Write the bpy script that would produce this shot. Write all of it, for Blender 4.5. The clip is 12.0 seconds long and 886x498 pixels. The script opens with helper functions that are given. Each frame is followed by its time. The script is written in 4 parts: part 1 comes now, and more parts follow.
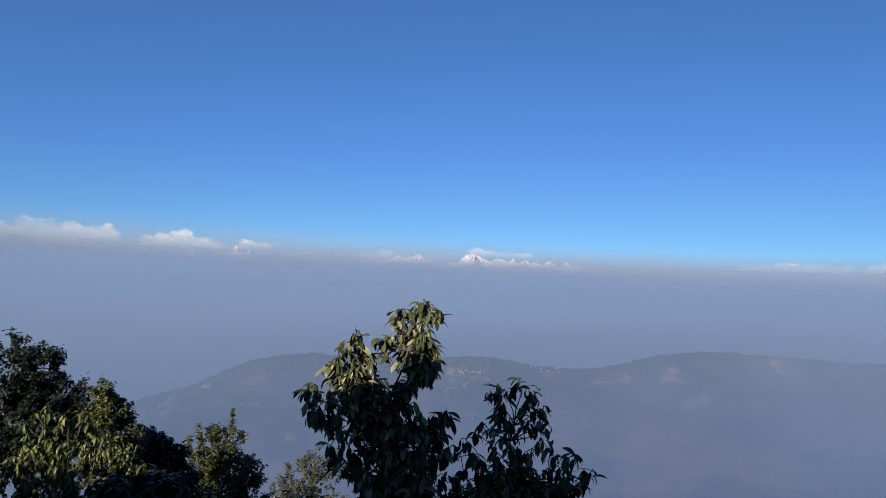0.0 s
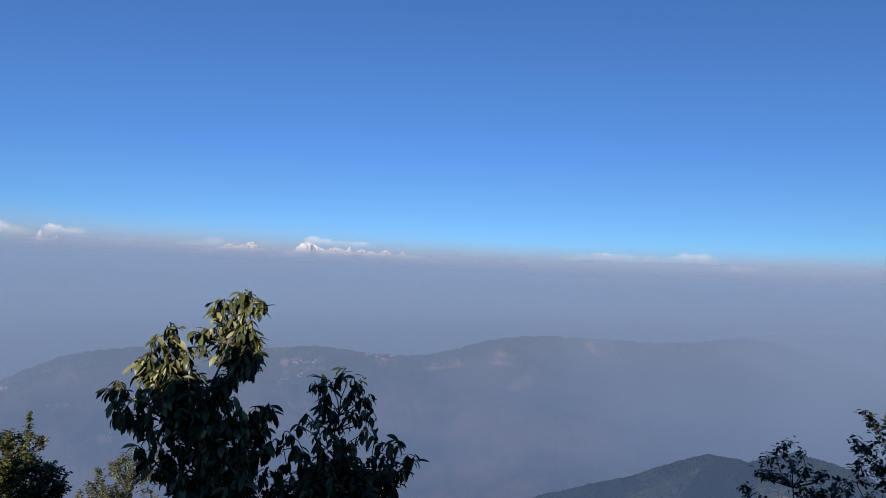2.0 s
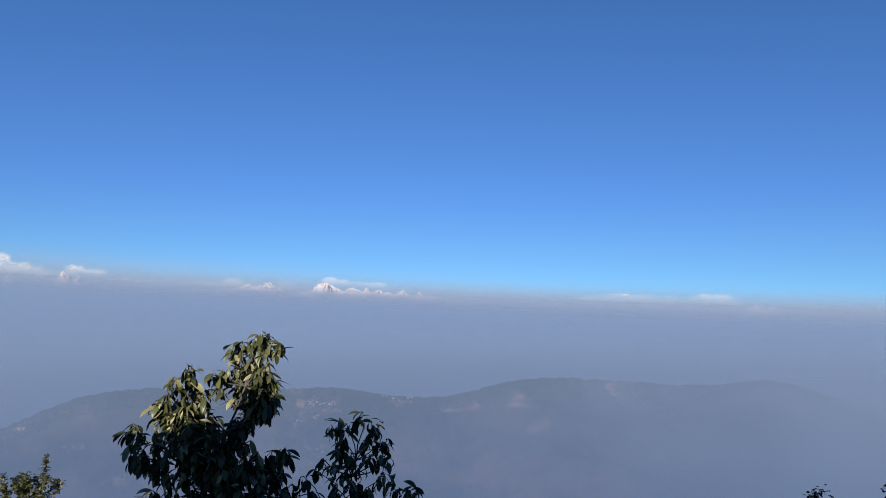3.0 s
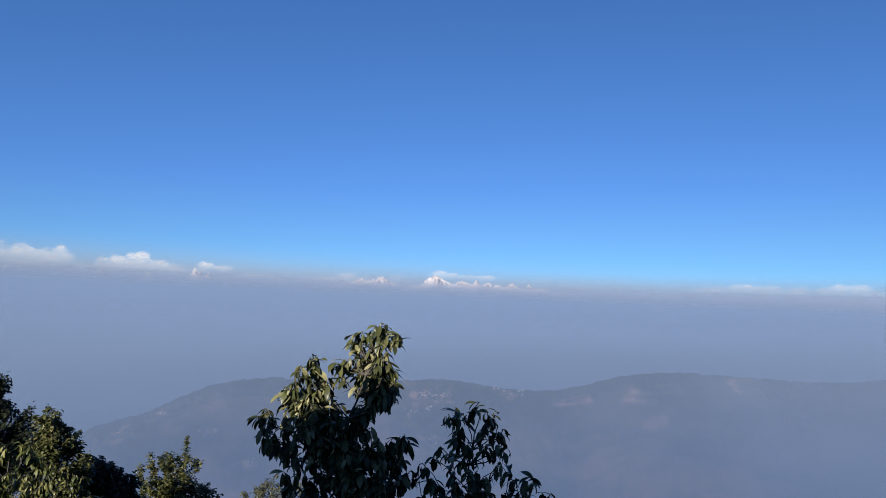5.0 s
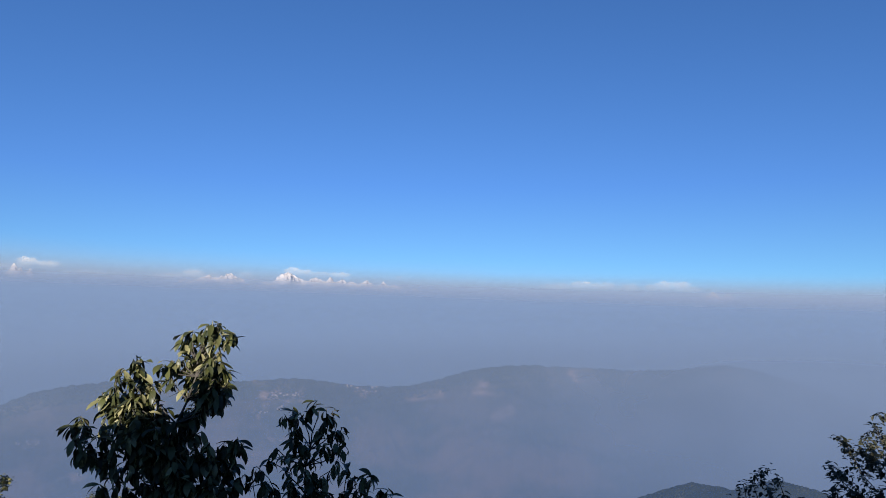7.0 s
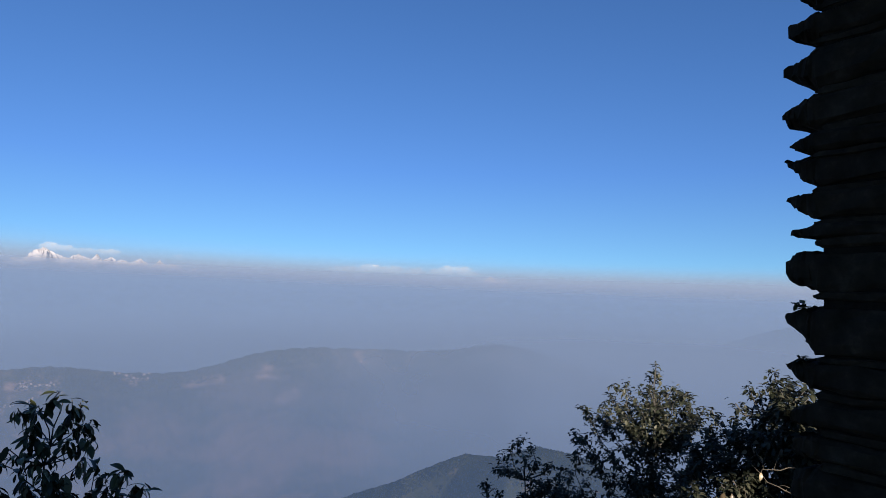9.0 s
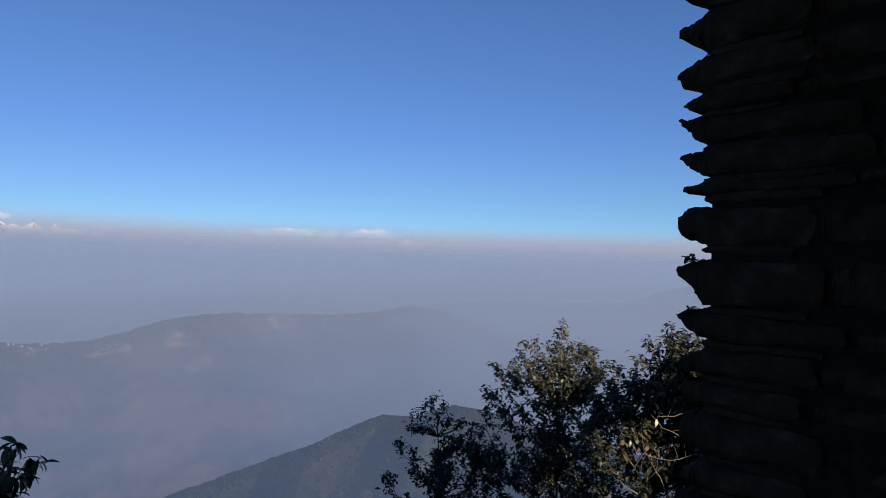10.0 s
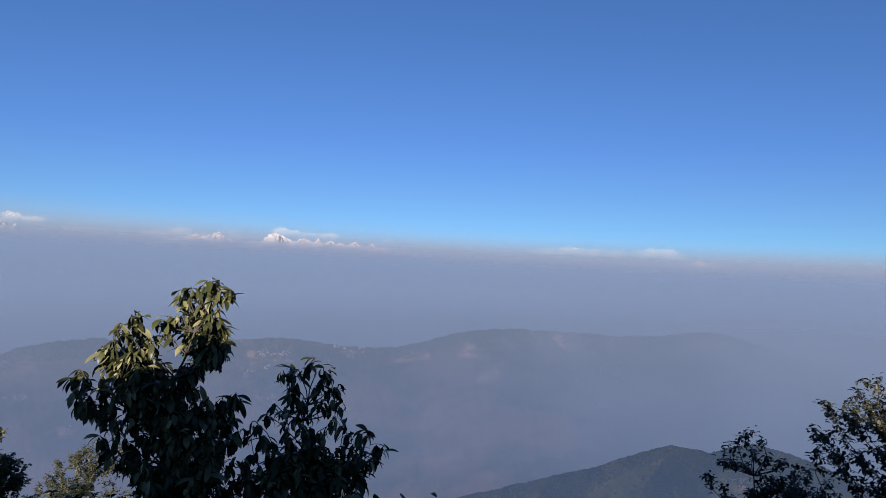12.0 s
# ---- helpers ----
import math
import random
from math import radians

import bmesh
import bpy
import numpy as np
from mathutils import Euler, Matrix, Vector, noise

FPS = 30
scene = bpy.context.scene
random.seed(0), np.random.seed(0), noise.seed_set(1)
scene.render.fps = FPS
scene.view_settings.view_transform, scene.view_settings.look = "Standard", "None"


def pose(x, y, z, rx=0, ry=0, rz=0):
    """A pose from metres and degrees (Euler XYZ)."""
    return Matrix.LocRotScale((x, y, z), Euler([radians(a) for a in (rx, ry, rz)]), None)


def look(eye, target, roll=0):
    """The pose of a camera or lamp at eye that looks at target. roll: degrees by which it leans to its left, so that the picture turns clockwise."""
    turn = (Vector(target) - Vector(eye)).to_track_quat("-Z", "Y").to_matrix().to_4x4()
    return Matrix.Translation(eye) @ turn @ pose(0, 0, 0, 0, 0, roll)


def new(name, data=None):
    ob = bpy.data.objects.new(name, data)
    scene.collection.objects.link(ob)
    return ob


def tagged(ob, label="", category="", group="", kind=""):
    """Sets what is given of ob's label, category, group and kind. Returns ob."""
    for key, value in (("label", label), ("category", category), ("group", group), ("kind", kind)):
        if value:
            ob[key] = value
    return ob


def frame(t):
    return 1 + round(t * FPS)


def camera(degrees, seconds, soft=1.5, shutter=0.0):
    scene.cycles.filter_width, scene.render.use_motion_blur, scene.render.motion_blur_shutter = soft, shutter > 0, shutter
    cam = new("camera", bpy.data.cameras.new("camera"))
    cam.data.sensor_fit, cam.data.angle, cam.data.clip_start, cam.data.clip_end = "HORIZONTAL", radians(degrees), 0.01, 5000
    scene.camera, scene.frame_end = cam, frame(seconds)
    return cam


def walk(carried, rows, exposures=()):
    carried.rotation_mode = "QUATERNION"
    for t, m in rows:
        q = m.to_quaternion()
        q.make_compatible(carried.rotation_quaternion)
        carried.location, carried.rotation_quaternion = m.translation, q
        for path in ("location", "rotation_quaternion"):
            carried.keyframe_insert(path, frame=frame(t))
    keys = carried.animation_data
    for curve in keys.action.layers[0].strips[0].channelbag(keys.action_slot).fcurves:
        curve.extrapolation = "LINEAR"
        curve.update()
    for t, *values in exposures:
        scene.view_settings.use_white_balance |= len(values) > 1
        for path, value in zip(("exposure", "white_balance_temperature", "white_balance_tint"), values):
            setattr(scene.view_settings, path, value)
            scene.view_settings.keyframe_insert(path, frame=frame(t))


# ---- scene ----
EYE = 1.6
cam = camera(66.34, 12.0, soft=0.6)
# seconds, place of the eye (from its first place), turn, tilt, lean
ROWS = [
    (0.0, 0.0000, 0.0000, 0.0000, 0.000, 2.600, -1.600),
    (0.5, 0.0068, 0.0080, -0.0010, -2.512, 2.703, -1.902),
    (1.0, 0.0273, 0.0060, 0.0000, -5.978, 2.605, -1.386),
    (1.5, 0.0561, 0.0080, 0.0024, -10.801, 2.048, -1.230),
    (2.0, 0.0723, 0.0080, 0.0078, -13.764, 2.018, -1.542),
    (2.5, 0.0785, 0.0160, 0.0133, -15.458, 3.987, -1.775),
    (3.0, 0.0668, 0.0218, 0.0180, -12.335, 5.399, -1.516),
    (3.5, 0.0499, 0.0220, 0.0166, -9.096, 5.431, -1.082),
    (3.7, 0.0440, 0.0200, 0.0155, -7.500, 5.150, -1.100),
    (4.5, 0.0320, 0.0100, 0.0090, -2.900, 4.750, -1.300),
    (5.3, 0.0390, 0.0050, 0.0055, -3.690, 4.520, -1.480),
    (5.5, 0.0443, 0.0060, 0.0051, -4.457, 4.502, -1.467),
    (6.0, 0.0651, 0.0150, 0.0029, -7.420, 4.080, -1.020),
    (6.5, 0.0930, 0.0170, 0.0050, -10.437, 4.651, -1.032),
    (7.0, 0.1362, 0.0220, 0.0056, -15.354, 4.563, -0.970),
    (7.5, 0.1802, 0.0350, 0.0034, -20.547, 3.703, -0.344),
    (7.7, 0.1930, 0.0360, 0.0030, -23.150, 3.550, -0.400),
    (8.5, 0.2180, 0.0330, 0.0040, -30.000, 3.500, -1.100),
    (9.3, 0.2320, 0.0270, 0.0030, -35.350, 3.150, -1.750),
    (9.5, 0.2366, 0.0244, 0.0015, -37.228, 2.669, -1.796),
    (10.0, 0.2586, 0.0230, -0.0124, -40.091, 0.476, -1.037),
    (10.5, 0.2259, 0.0450, -0.0192, -32.921, -0.508, -0.733),
    (11.0, 0.1581, 0.0500, -0.0125, -24.562, -0.022, -0.705),
    (11.5, 0.1016, 0.0352, -0.0117, -18.918, 0.809, -0.795),
    (12.0, 0.0645, 0.0221, -0.0115, -16.358, 1.477, -2.043),
]
walk(cam, [(t, pose(x, y, EYE + z, 90 + tilt, lean, turn)) for t, x, y, z, turn, tilt, lean in ROWS],
     [(0.0, 1.34, 6300, 11), (2.5, 1.36, 6250, 11), (5.5, 1.41, 6200, 11), (7.5, 1.40, 6200, 11), (9.5, 1.46, 6700, 12), (10.0, 1.43, 7000, 16), (10.5, 1.39, 7150, 23), (11.0, 1.36, 7000, 22), (11.5, 1.34, 6850, 18), (12.0, 1.34, 6500, 15)])

# ---- light: a low winter sun behind the viewer's left shoulder, clear sky ----
SUN_AZ, SUN_EL = -152.0, 22.0


def bearing(az, el):
    """Unit vector: az from straight ahead (+y) to the right (+x), el above the level."""
    a, e = radians(az), radians(el)
    return Vector((math.sin(a) * math.cos(e), math.cos(a) * math.cos(e), math.sin(e)))


def at(az, el, d, eye=(0.0, 0.0, 0.0)):
    """A place d metres from the eye (moved by eye from its first place)."""
    return Vector(eye) + Vector((0, 0, EYE)) + bearing(az, el) * d


world = bpy.data.worlds.new("sky")
scene.world = world
world.use_nodes = True
wn, wl = world.node_tree.nodes, world.node_tree.links
sky = wn.new("ShaderNodeTexSky")
sky.sky_type = "NISHITA"
sky.sun_disc = False
sky.sun_elevation, sky.sun_rotation = radians(SUN_EL), radians(SUN_AZ)
sky.altitude, sky.air_density, sky.dust_density, sky.ozone_density = 2200, 1.0, 0.3, 2.2
wn["Background"].inputs["Strength"].default_value = 0.05
# the air is clearest a little above the dust, so the sky's colours are taken from higher up
up = wn.new("ShaderNodeVectorMath")
up.operation = "ADD"
up.inputs[1].default_value = (0, 0, 0.13)
unit_way = wn.new("ShaderNodeVectorMath")
unit_way.operation = "NORMALIZE"
wl.new(wn.new("ShaderNodeTexCoord").outputs["Generated"], up.inputs[0])
wl.new(up.outputs[0], unit_way.inputs[0])
wl.new(unit_way.outputs[0], sky.inputs["Vector"])
deep = wn.new("ShaderNodeHueSaturation")
deep.inputs["Saturation"].default_value, deep.inputs["Value"].default_value = 1.09, 1.02
violet = wn.new("ShaderNodeMixRGB")
violet.blend_type = "MULTIPLY"
violet.inputs[0].default_value = 1.0
low_sky = wn.new("ShaderNodeMixRGB")
low_sky.inputs[1].default_value, low_sky.inputs[2].default_value = (0.85, 1.025, 0.92, 1), (0.815, 0.942, 1.155, 1)
height = wn.new("ShaderNodeSeparateXYZ")
rise = wn.new("ShaderNodeMapRange")
rise.inputs["From Min"].default_value, rise.inputs["From Max"].default_value = 0.0, 0.17
wl.new(wn["Texture Coordinate"].outputs["Generated"], height.inputs[0])
wl.new(height.outputs["Z"], rise.inputs["Value"])
wl.new(rise.outputs[0], low_sky.inputs[0])
# sky brightened left and dimmed right, mostly for the lens's dark right edge
side_dim = wn.new("ShaderNodeMapRange")
side_dim.interpolation_type = "SMOOTHSTEP"
side_dim.inputs["From Min"].default_value, side_dim.inputs["From Max"].default_value = -0.6, 0.9
side_dim.inputs["To Min"].default_value, side_dim.inputs["To Max"].default_value = 1.13, 0.90
eastward = wn.new("ShaderNodeVectorMath")
eastward.operation = "SCALE"
wl.new(height.outputs["X"], side_dim.inputs["Value"])
wl.new(low_sky.outputs[0], eastward.inputs[0])
wl.new(side_dim.outputs[0], eastward.inputs["Scale"])
wl.new(eastward.outputs[0], violet.inputs[2])
wl.new(sky.outputs[0], violet.inputs[1])
wl.new(violet.outputs[0], deep.inputs["Color"])
wl.new(deep.outputs[0], wn["Background"].inputs["Color"])

sun = new("sun", bpy.data.lights.new("sun", "SUN"))
sun.data.energy, sun.data.angle, sun.data.color = 5.0, radians(0.6), (1.0, 0.93, 0.82)
sun.matrix_world = look(bearing(SUN_AZ, SUN_EL) * 60, (0, 0, 0))


# ---- materials ----
def material(name):
    m = bpy.data.materials.new(name)
    m.use_nodes = True
    return m, m.node_tree.nodes, m.node_tree.links, m.node_tree.nodes["Principled BSDF"]


def add(nodes, kind, **values):
    n = nodes.new(kind)
    for key, value in values.items():
        n.inputs[key].default_value = value
    return n


def ramp(nodes, links, source, *stops):
    r = nodes.new("ShaderNodeValToRGB")
    while len(r.color_ramp.elements) < len(stops):
        r.color_ramp.elements.new(0.5)
    for e, (p, c) in zip(r.color_ramp.elements, stops):
        e.position, e.color = p, (*c, 1)
    links.new(source, r.inputs[0])
    return r.outputs[0]


def leaf_material(name, dark, pale, yellow, per_island, gloss=0.42, through_light=0.06, sheen=0.4):
    m, n, l, b = material(name)
    rnd = n.new("ShaderNodeNewGeometry").outputs["Random Per Island"] if per_island else n.new("ShaderNodeObjectInfo").outputs["Random"]
    c = ramp(n, l, rnd, (0.0, dark), (0.65, pale), (1.0, yellow))
    tc = n.new("ShaderNodeTexCoord")
    nz = add(n, "ShaderNodeTexNoise", Scale=38.0, Detail=3.0)
    l.new(tc.outputs["Object"], nz.inputs["Vector"])
    mx = n.new("ShaderNodeMixRGB")
    mx.blend_type = "MULTIPLY"
    mx.inputs[0].default_value = 0.5
    l.new(c, mx.inputs[1])
    l.new(nz.outputs["Fac"], mx.inputs[2])
    l.new(mx.outputs[0], b.inputs["Base Color"])
    b.inputs["Roughness"].default_value = gloss
    b.inputs["Specular IOR Level"].default_value = sheen
    bp = add(n, "ShaderNodeBump", Strength=0.25, Distance=0.004)
    l.new(nz.outputs["Fac"], bp.inputs["Height"])
    l.new(bp.outputs[0], b.inputs["Normal"])
    tr = n.new("ShaderNodeBsdfTranslucent")
    l.new(c, tr.inputs["Color"])
    ms = n.new("ShaderNodeMixShader")
    ms.inputs[0].default_value = through_light
    l.new(b.outputs[0], ms.inputs[1])
    l.new(tr.outputs[0], ms.inputs[2])
    l.new(ms.outputs[0], n["Material Output"].inputs["Surface"])
    return m


def leaf_pair(name, *args, **kw):
    return leaf_material(name, *args, False, **kw), leaf_material(name + "_mass", *args, True, **kw)


LAUREL = leaf_pair("laurel_leaf", (0.026, 0.031, 0.014), (0.060, 0.063, 0.019), (0.26, 0.235, 0.12), sheen=0.22)
# leaf colour darkened to stand for the shade on the left oak and bushes
SHADE_DARK = leaf_pair("shade_leaf", (0.012, 0.016, 0.010), (0.020, 0.025, 0.013), (0.032, 0.036, 0.017), sheen=0.15)
DROOP = leaf_pair("drooping_leaf", (0.030, 0.040, 0.011), (0.088, 0.094, 0.024), (0.19, 0.17, 0.058), through_light=0.12, sheen=0.2)
SMALL = leaf_pair("small_leaf", (0.018, 0.023, 0.007), (0.070, 0.073, 0.022), (0.17, 0.15, 0.058), sheen=0.2)
GREY = leaf_pair("grey_leaf", (0.045, 0.049, 0.026), (0.078, 0.078, 0.042), (0.12, 0.115, 0.064), sheen=0.2)
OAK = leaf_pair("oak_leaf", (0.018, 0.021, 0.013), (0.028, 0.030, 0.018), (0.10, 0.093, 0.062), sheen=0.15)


def bark_material(name, dark, pale):
    m, n, l, b = material(name)
    tc = n.new("ShaderNodeTexCoord")
    mp = n.new("ShaderNodeMapping")
    mp.inputs["Scale"].default_value = (1, 1, 0.25)
    l.new(tc.outputs["Object"], mp.inputs["Vector"])
    nz = add(n, "ShaderNodeTexNoise", Scale=60.0, Detail=6.0)
    l.new(mp.outputs[0], nz.inputs["Vector"])
    l.new(ramp(n, l, nz.outputs["Fac"], (0.3, dark), (0.7, pale)), b.inputs["Base Color"])
    bp = add(n, "ShaderNodeBump", Strength=0.6, Distance=0.01)
    l.new(nz.outputs["Fac"], bp.inputs["Height"])
    l.new(bp.outputs[0], b.inputs["Normal"])
    b.inputs["Roughness"].default_value = 0.9
    return m


BARK = bark_material("bark", (0.02, 0.017, 0.013), (0.06, 0.05, 0.04))
TWIG = bark_material("bare_twig", (0.05, 0.037, 0.024), (0.13, 0.10, 0.066))


def stone_material():
    m, n, l, b = material("stone")
    tc = n.new("ShaderNodeTexCoord")
    nz = add(n, "ShaderNodeTexNoise", Scale=9.0, Detail=8.0, Roughness=0.65)
    l.new(tc.outputs["Object"], nz.inputs["Vector"])
    big = add(n, "ShaderNodeTexNoise", Scale=2.2, Detail=2.0)
    l.new(tc.outputs["Object"], big.inputs["Vector"])
    rnd = n.new("ShaderNodeObjectInfo").outputs["Random"]
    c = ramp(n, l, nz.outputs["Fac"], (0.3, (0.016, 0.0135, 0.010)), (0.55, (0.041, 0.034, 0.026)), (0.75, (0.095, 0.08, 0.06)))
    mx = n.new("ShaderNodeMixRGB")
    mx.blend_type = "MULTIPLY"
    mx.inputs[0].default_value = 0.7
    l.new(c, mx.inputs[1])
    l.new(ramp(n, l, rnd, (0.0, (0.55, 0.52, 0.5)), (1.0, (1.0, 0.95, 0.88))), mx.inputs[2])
    l.new(mx.outputs[0], b.inputs["Base Color"])
    bp = add(n, "ShaderNodeBump", Strength=0.8, Distance=0.012)
    l.new(nz.outputs["Fac"], bp.inputs["Height"])
    l.new(bp.outputs[0], b.inputs["Normal"])
    b.inputs["Roughness"].default_value = 0.92
    b.inputs["Specular IOR Level"].default_value = 0.1
    return m


def rough_material(name, scale, *stops, bump=0.5, reach=0.02):
    m, n, l, b = material(name)
    tc = n.new("ShaderNodeTexCoord")
    nz = add(n, "ShaderNodeTexNoise", Scale=scale, Detail=8.0, Roughness=0.6)
    l.new(tc.outputs["Object"], nz.inputs["Vector"])
    l.new(ramp(n, l, nz.outputs["Fac"], *stops), b.inputs["Base Color"])
    bp = add(n, "ShaderNodeBump", Strength=bump, Distance=reach)
    l.new(nz.outputs["Fac"], bp.inputs["Height"])
    l.new(bp.outputs[0], b.inputs["Normal"])
    b.inputs["Roughness"].default_value = 0.9
    b.inputs["Specular IOR Level"].default_value = 0.1
    return m


STONE = stone_material()
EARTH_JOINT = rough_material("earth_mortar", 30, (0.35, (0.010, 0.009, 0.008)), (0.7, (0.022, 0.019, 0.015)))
SLAB = rough_material("slab", 12, (0.35, (0.12, 0.11, 0.10)), (0.7, (0.24, 0.22, 0.20)))


def cloud_material():
    """Vapour: the light wanders through it, so that its shading is soft."""
    m, n, l, b = material("cloud")
    n.remove(b)
    geo = n.new("ShaderNodeNewGeometry")
    soft = n.new("ShaderNodeVectorMath")
    soft.operation = "MULTIPLY_ADD"
    soft.inputs[1].default_value = (0.1, 0.1, 0.1)
    soft.inputs[2].default_value = bearing(SUN_AZ, SUN_EL + 20)
    l.new(geo.outputs["Normal"], soft.inputs[0])
    df = n.new("ShaderNodeBsdfDiffuse")
    df.inputs["Color"].default_value = (0.262, 0.258, 0.262, 1)
    l.new(soft.outputs[0], df.inputs["Normal"])
    tp = n.new("ShaderNodeBsdfTransparent")
    ms = n.new("ShaderNodeMixShader")
    thick = n.new("ShaderNodeAttribute")
    thick.attribute_name = "vapour"
    l.new(ramp(n, l, thick.outputs["Fac"], (0.0, (0, 0, 0)), (1.0, (0.9, 0.9, 0.9))), ms.inputs[0])
    l.new(tp.outputs[0], ms.inputs[1])
    l.new(df.outputs[0], ms.inputs[2])
    l.new(ms.outputs[0], n["Material Output"].inputs["Surface"])
    return m


CLOUD = cloud_material()
# crowns coloured very dark, to carry the shade of the near hill's gullies
FOREST = rough_material("forest_crown", 0.05, (0.35, (0.005, 0.0075, 0.005)), (0.65, (0.017, 0.019, 0.010)), bump=1.0, reach=1.5)
PLASTER = rough_material("house_plaster", 0.4, (0.3, (0.17, 0.12, 0.105)), (0.7, (0.28, 0.225, 0.20)))
TIN = rough_material("tin_roof", 0.4, (0.3, (0.18, 0.10, 0.083)), (0.7, (0.25, 0.205, 0.20)))


def ground_material():
    """Forest and scrub, with bare earth and terraced fields in patches."""
    m, n, l, b = material("hillside")
    geo = n.new("ShaderNodeNewGeometry")
    trees = add(n, "ShaderNodeTexNoise", Scale=0.022, Detail=10.0, Roughness=0.78)
    patch = add(n, "ShaderNodeTexNoise", Scale=0.016, Detail=7.0, Roughness=0.65)
    l.new(geo.outputs["Position"], trees.inputs["Vector"])
    l.new(geo.outputs["Position"], patch.inputs["Vector"])
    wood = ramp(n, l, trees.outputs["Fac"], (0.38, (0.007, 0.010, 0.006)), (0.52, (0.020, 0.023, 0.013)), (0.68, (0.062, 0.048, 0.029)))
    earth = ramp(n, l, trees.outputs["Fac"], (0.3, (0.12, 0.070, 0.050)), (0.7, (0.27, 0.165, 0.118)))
    # gully shade and spur sunlight are put into these two ground colours
    shaded_oak = ramp(n, l, trees.outputs["Fac"], (0.38, (0.004, 0.006, 0.004)), (0.52, (0.009, 0.012, 0.007)), (0.68, (0.024, 0.022, 0.012)))
    lit_grass = ramp(n, l, trees.outputs["Fac"], (0.36, (0.014, 0.017, 0.008)), (0.50, (0.027, 0.029, 0.013)), (0.64, (0.050, 0.044, 0.021)))
    dry = n.new("ShaderNodeAttribute")
    dry.attribute_name = "lit_spur_grass"
    reach_out = n.new("ShaderNodeVectorMath")
    reach_out.operation = "LENGTH"
    l.new(geo.outputs["Position"], reach_out.inputs[0])
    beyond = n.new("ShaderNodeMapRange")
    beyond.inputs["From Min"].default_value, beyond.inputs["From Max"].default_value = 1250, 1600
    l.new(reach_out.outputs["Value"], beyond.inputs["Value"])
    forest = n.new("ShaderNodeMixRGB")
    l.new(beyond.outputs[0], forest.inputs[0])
    l.new(shaded_oak, forest.inputs[1])
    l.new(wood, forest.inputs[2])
    cover = n.new("ShaderNodeMixRGB")
    l.new(dry.outputs["Fac"], cover.inputs[0])
    l.new(forest.outputs[0], cover.inputs[1])
    l.new(lit_grass, cover.inputs[2])
    wood = cover.outputs[0]
    broad = add(n, "ShaderNodeTexNoise", Scale=0.0042, Detail=5.0, Roughness=0.6)
    l.new(geo.outputs["Position"], broad.inputs["Vector"])
    scrub_share = n.new("ShaderNodeMath")
    scrub_share.operation = "MULTIPLY"
    l.new(ramp(n, l, broad.outputs["Fac"], (0.44, (0, 0, 0)), (0.60, (0.8, 0.8, 0.8))), scrub_share.inputs[0])
    l.new(beyond.outputs[0], scrub_share.inputs[1])
    sep = n.new("ShaderNodeSeparateXYZ")
    l.new(geo.outputs["Position"], sep.inputs[0])
    low_down = n.new("ShaderNodeMapRange")
    low_down.inputs["From Min"].default_value, low_down.inputs["From Max"].default_value = -430, -300
    low_down.inputs["To Min"].default_value, low_down.inputs["To Max"].default_value = 1.0, 0.2
    l.new(sep.outputs["Z"], low_down.inputs["Value"])
    farmed = n.new("ShaderNodeMath")
    farmed.operation = "MULTIPLY"
    l.new(scrub_share.outputs[0], farmed.inputs[0])
    l.new(low_down.outputs[0], farmed.inputs[1])
    scrub = n.new("ShaderNodeMixRGB")
    l.new(farmed.outputs[0], scrub.inputs[0])
    l.new(wood, scrub.inputs[1])
    scrub.inputs[2].default_value = (0.19, 0.108, 0.076, 1)
    wood = scrub.outputs[0]
    patch_level = patch.outputs["Fac"]
    torn = n.new("ShaderNodeVectorMath")
    torn.operation = "MULTIPLY_ADD"
    torn.inputs[1].default_value = (170, 170, 170)
    tear = add(n, "ShaderNodeTexNoise", Scale=0.011, Detail=4.0)
    l.new(geo.outputs["Position"], tear.inputs["Vector"])
    middle = n.new("ShaderNodeVectorMath")
    middle.operation = "ADD"
    middle.inputs[1].default_value = (-85, -85, -85)
    l.new(tear.outputs["Color"], torn.inputs[0])
    l.new(geo.outputs["Position"], middle.inputs[0])
    l.new(middle.outputs[0], torn.inputs[2])
    # bare terraces and slides at the village and on the ridges: bearing, height, reach
    for az, el, reach in ((2.5, -7.6, 60), (2.1, -8.7, 28), (0.9, -8.9, 22), (2.5, -11.2, 55), (-15.2, -10.4, 42), (-18.9, -8.95, 34), (-22.3, -10.3, 40), (-12.1, -12.7, 34), (13.9, -7.8, 60), (18.7, -7.2, 70), (26.5, -5.75, 42), (30.4, -10.4, 34), (8.4, -7.1, 45), (-7, -8.2, 40), (21, -9, 45)):
        away = n.new("ShaderNodeVectorMath")
        away.operation = "DISTANCE"
        away.inputs[1].default_value = land_hit(az, el)
        l.new(torn.outputs[0], away.inputs[0])
        near = n.new("ShaderNodeMapRange")
        near.inputs["From Min"].default_value, near.inputs["From Max"].default_value = reach * 1.3, reach * 0.2
        near.inputs["To Max"].default_value = 0.26
        l.new(away.outputs["Value"], near.inputs["Value"])
        both = n.new("ShaderNodeMath")
        l.new(patch_level, both.inputs[0])
        l.new(near.outputs[0], both.inputs[1])
        patch_level = both.outputs[0]
    mask = ramp(n, l, patch_level, (0.60, (0, 0, 0)), (0.80, (1, 1, 1)))
    mx = n.new("ShaderNodeMixRGB")
    l.new(mask, mx.inputs[0])
    l.new(wood, mx.inputs[1])
    l.new(earth, mx.inputs[2])
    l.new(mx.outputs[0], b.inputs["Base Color"])
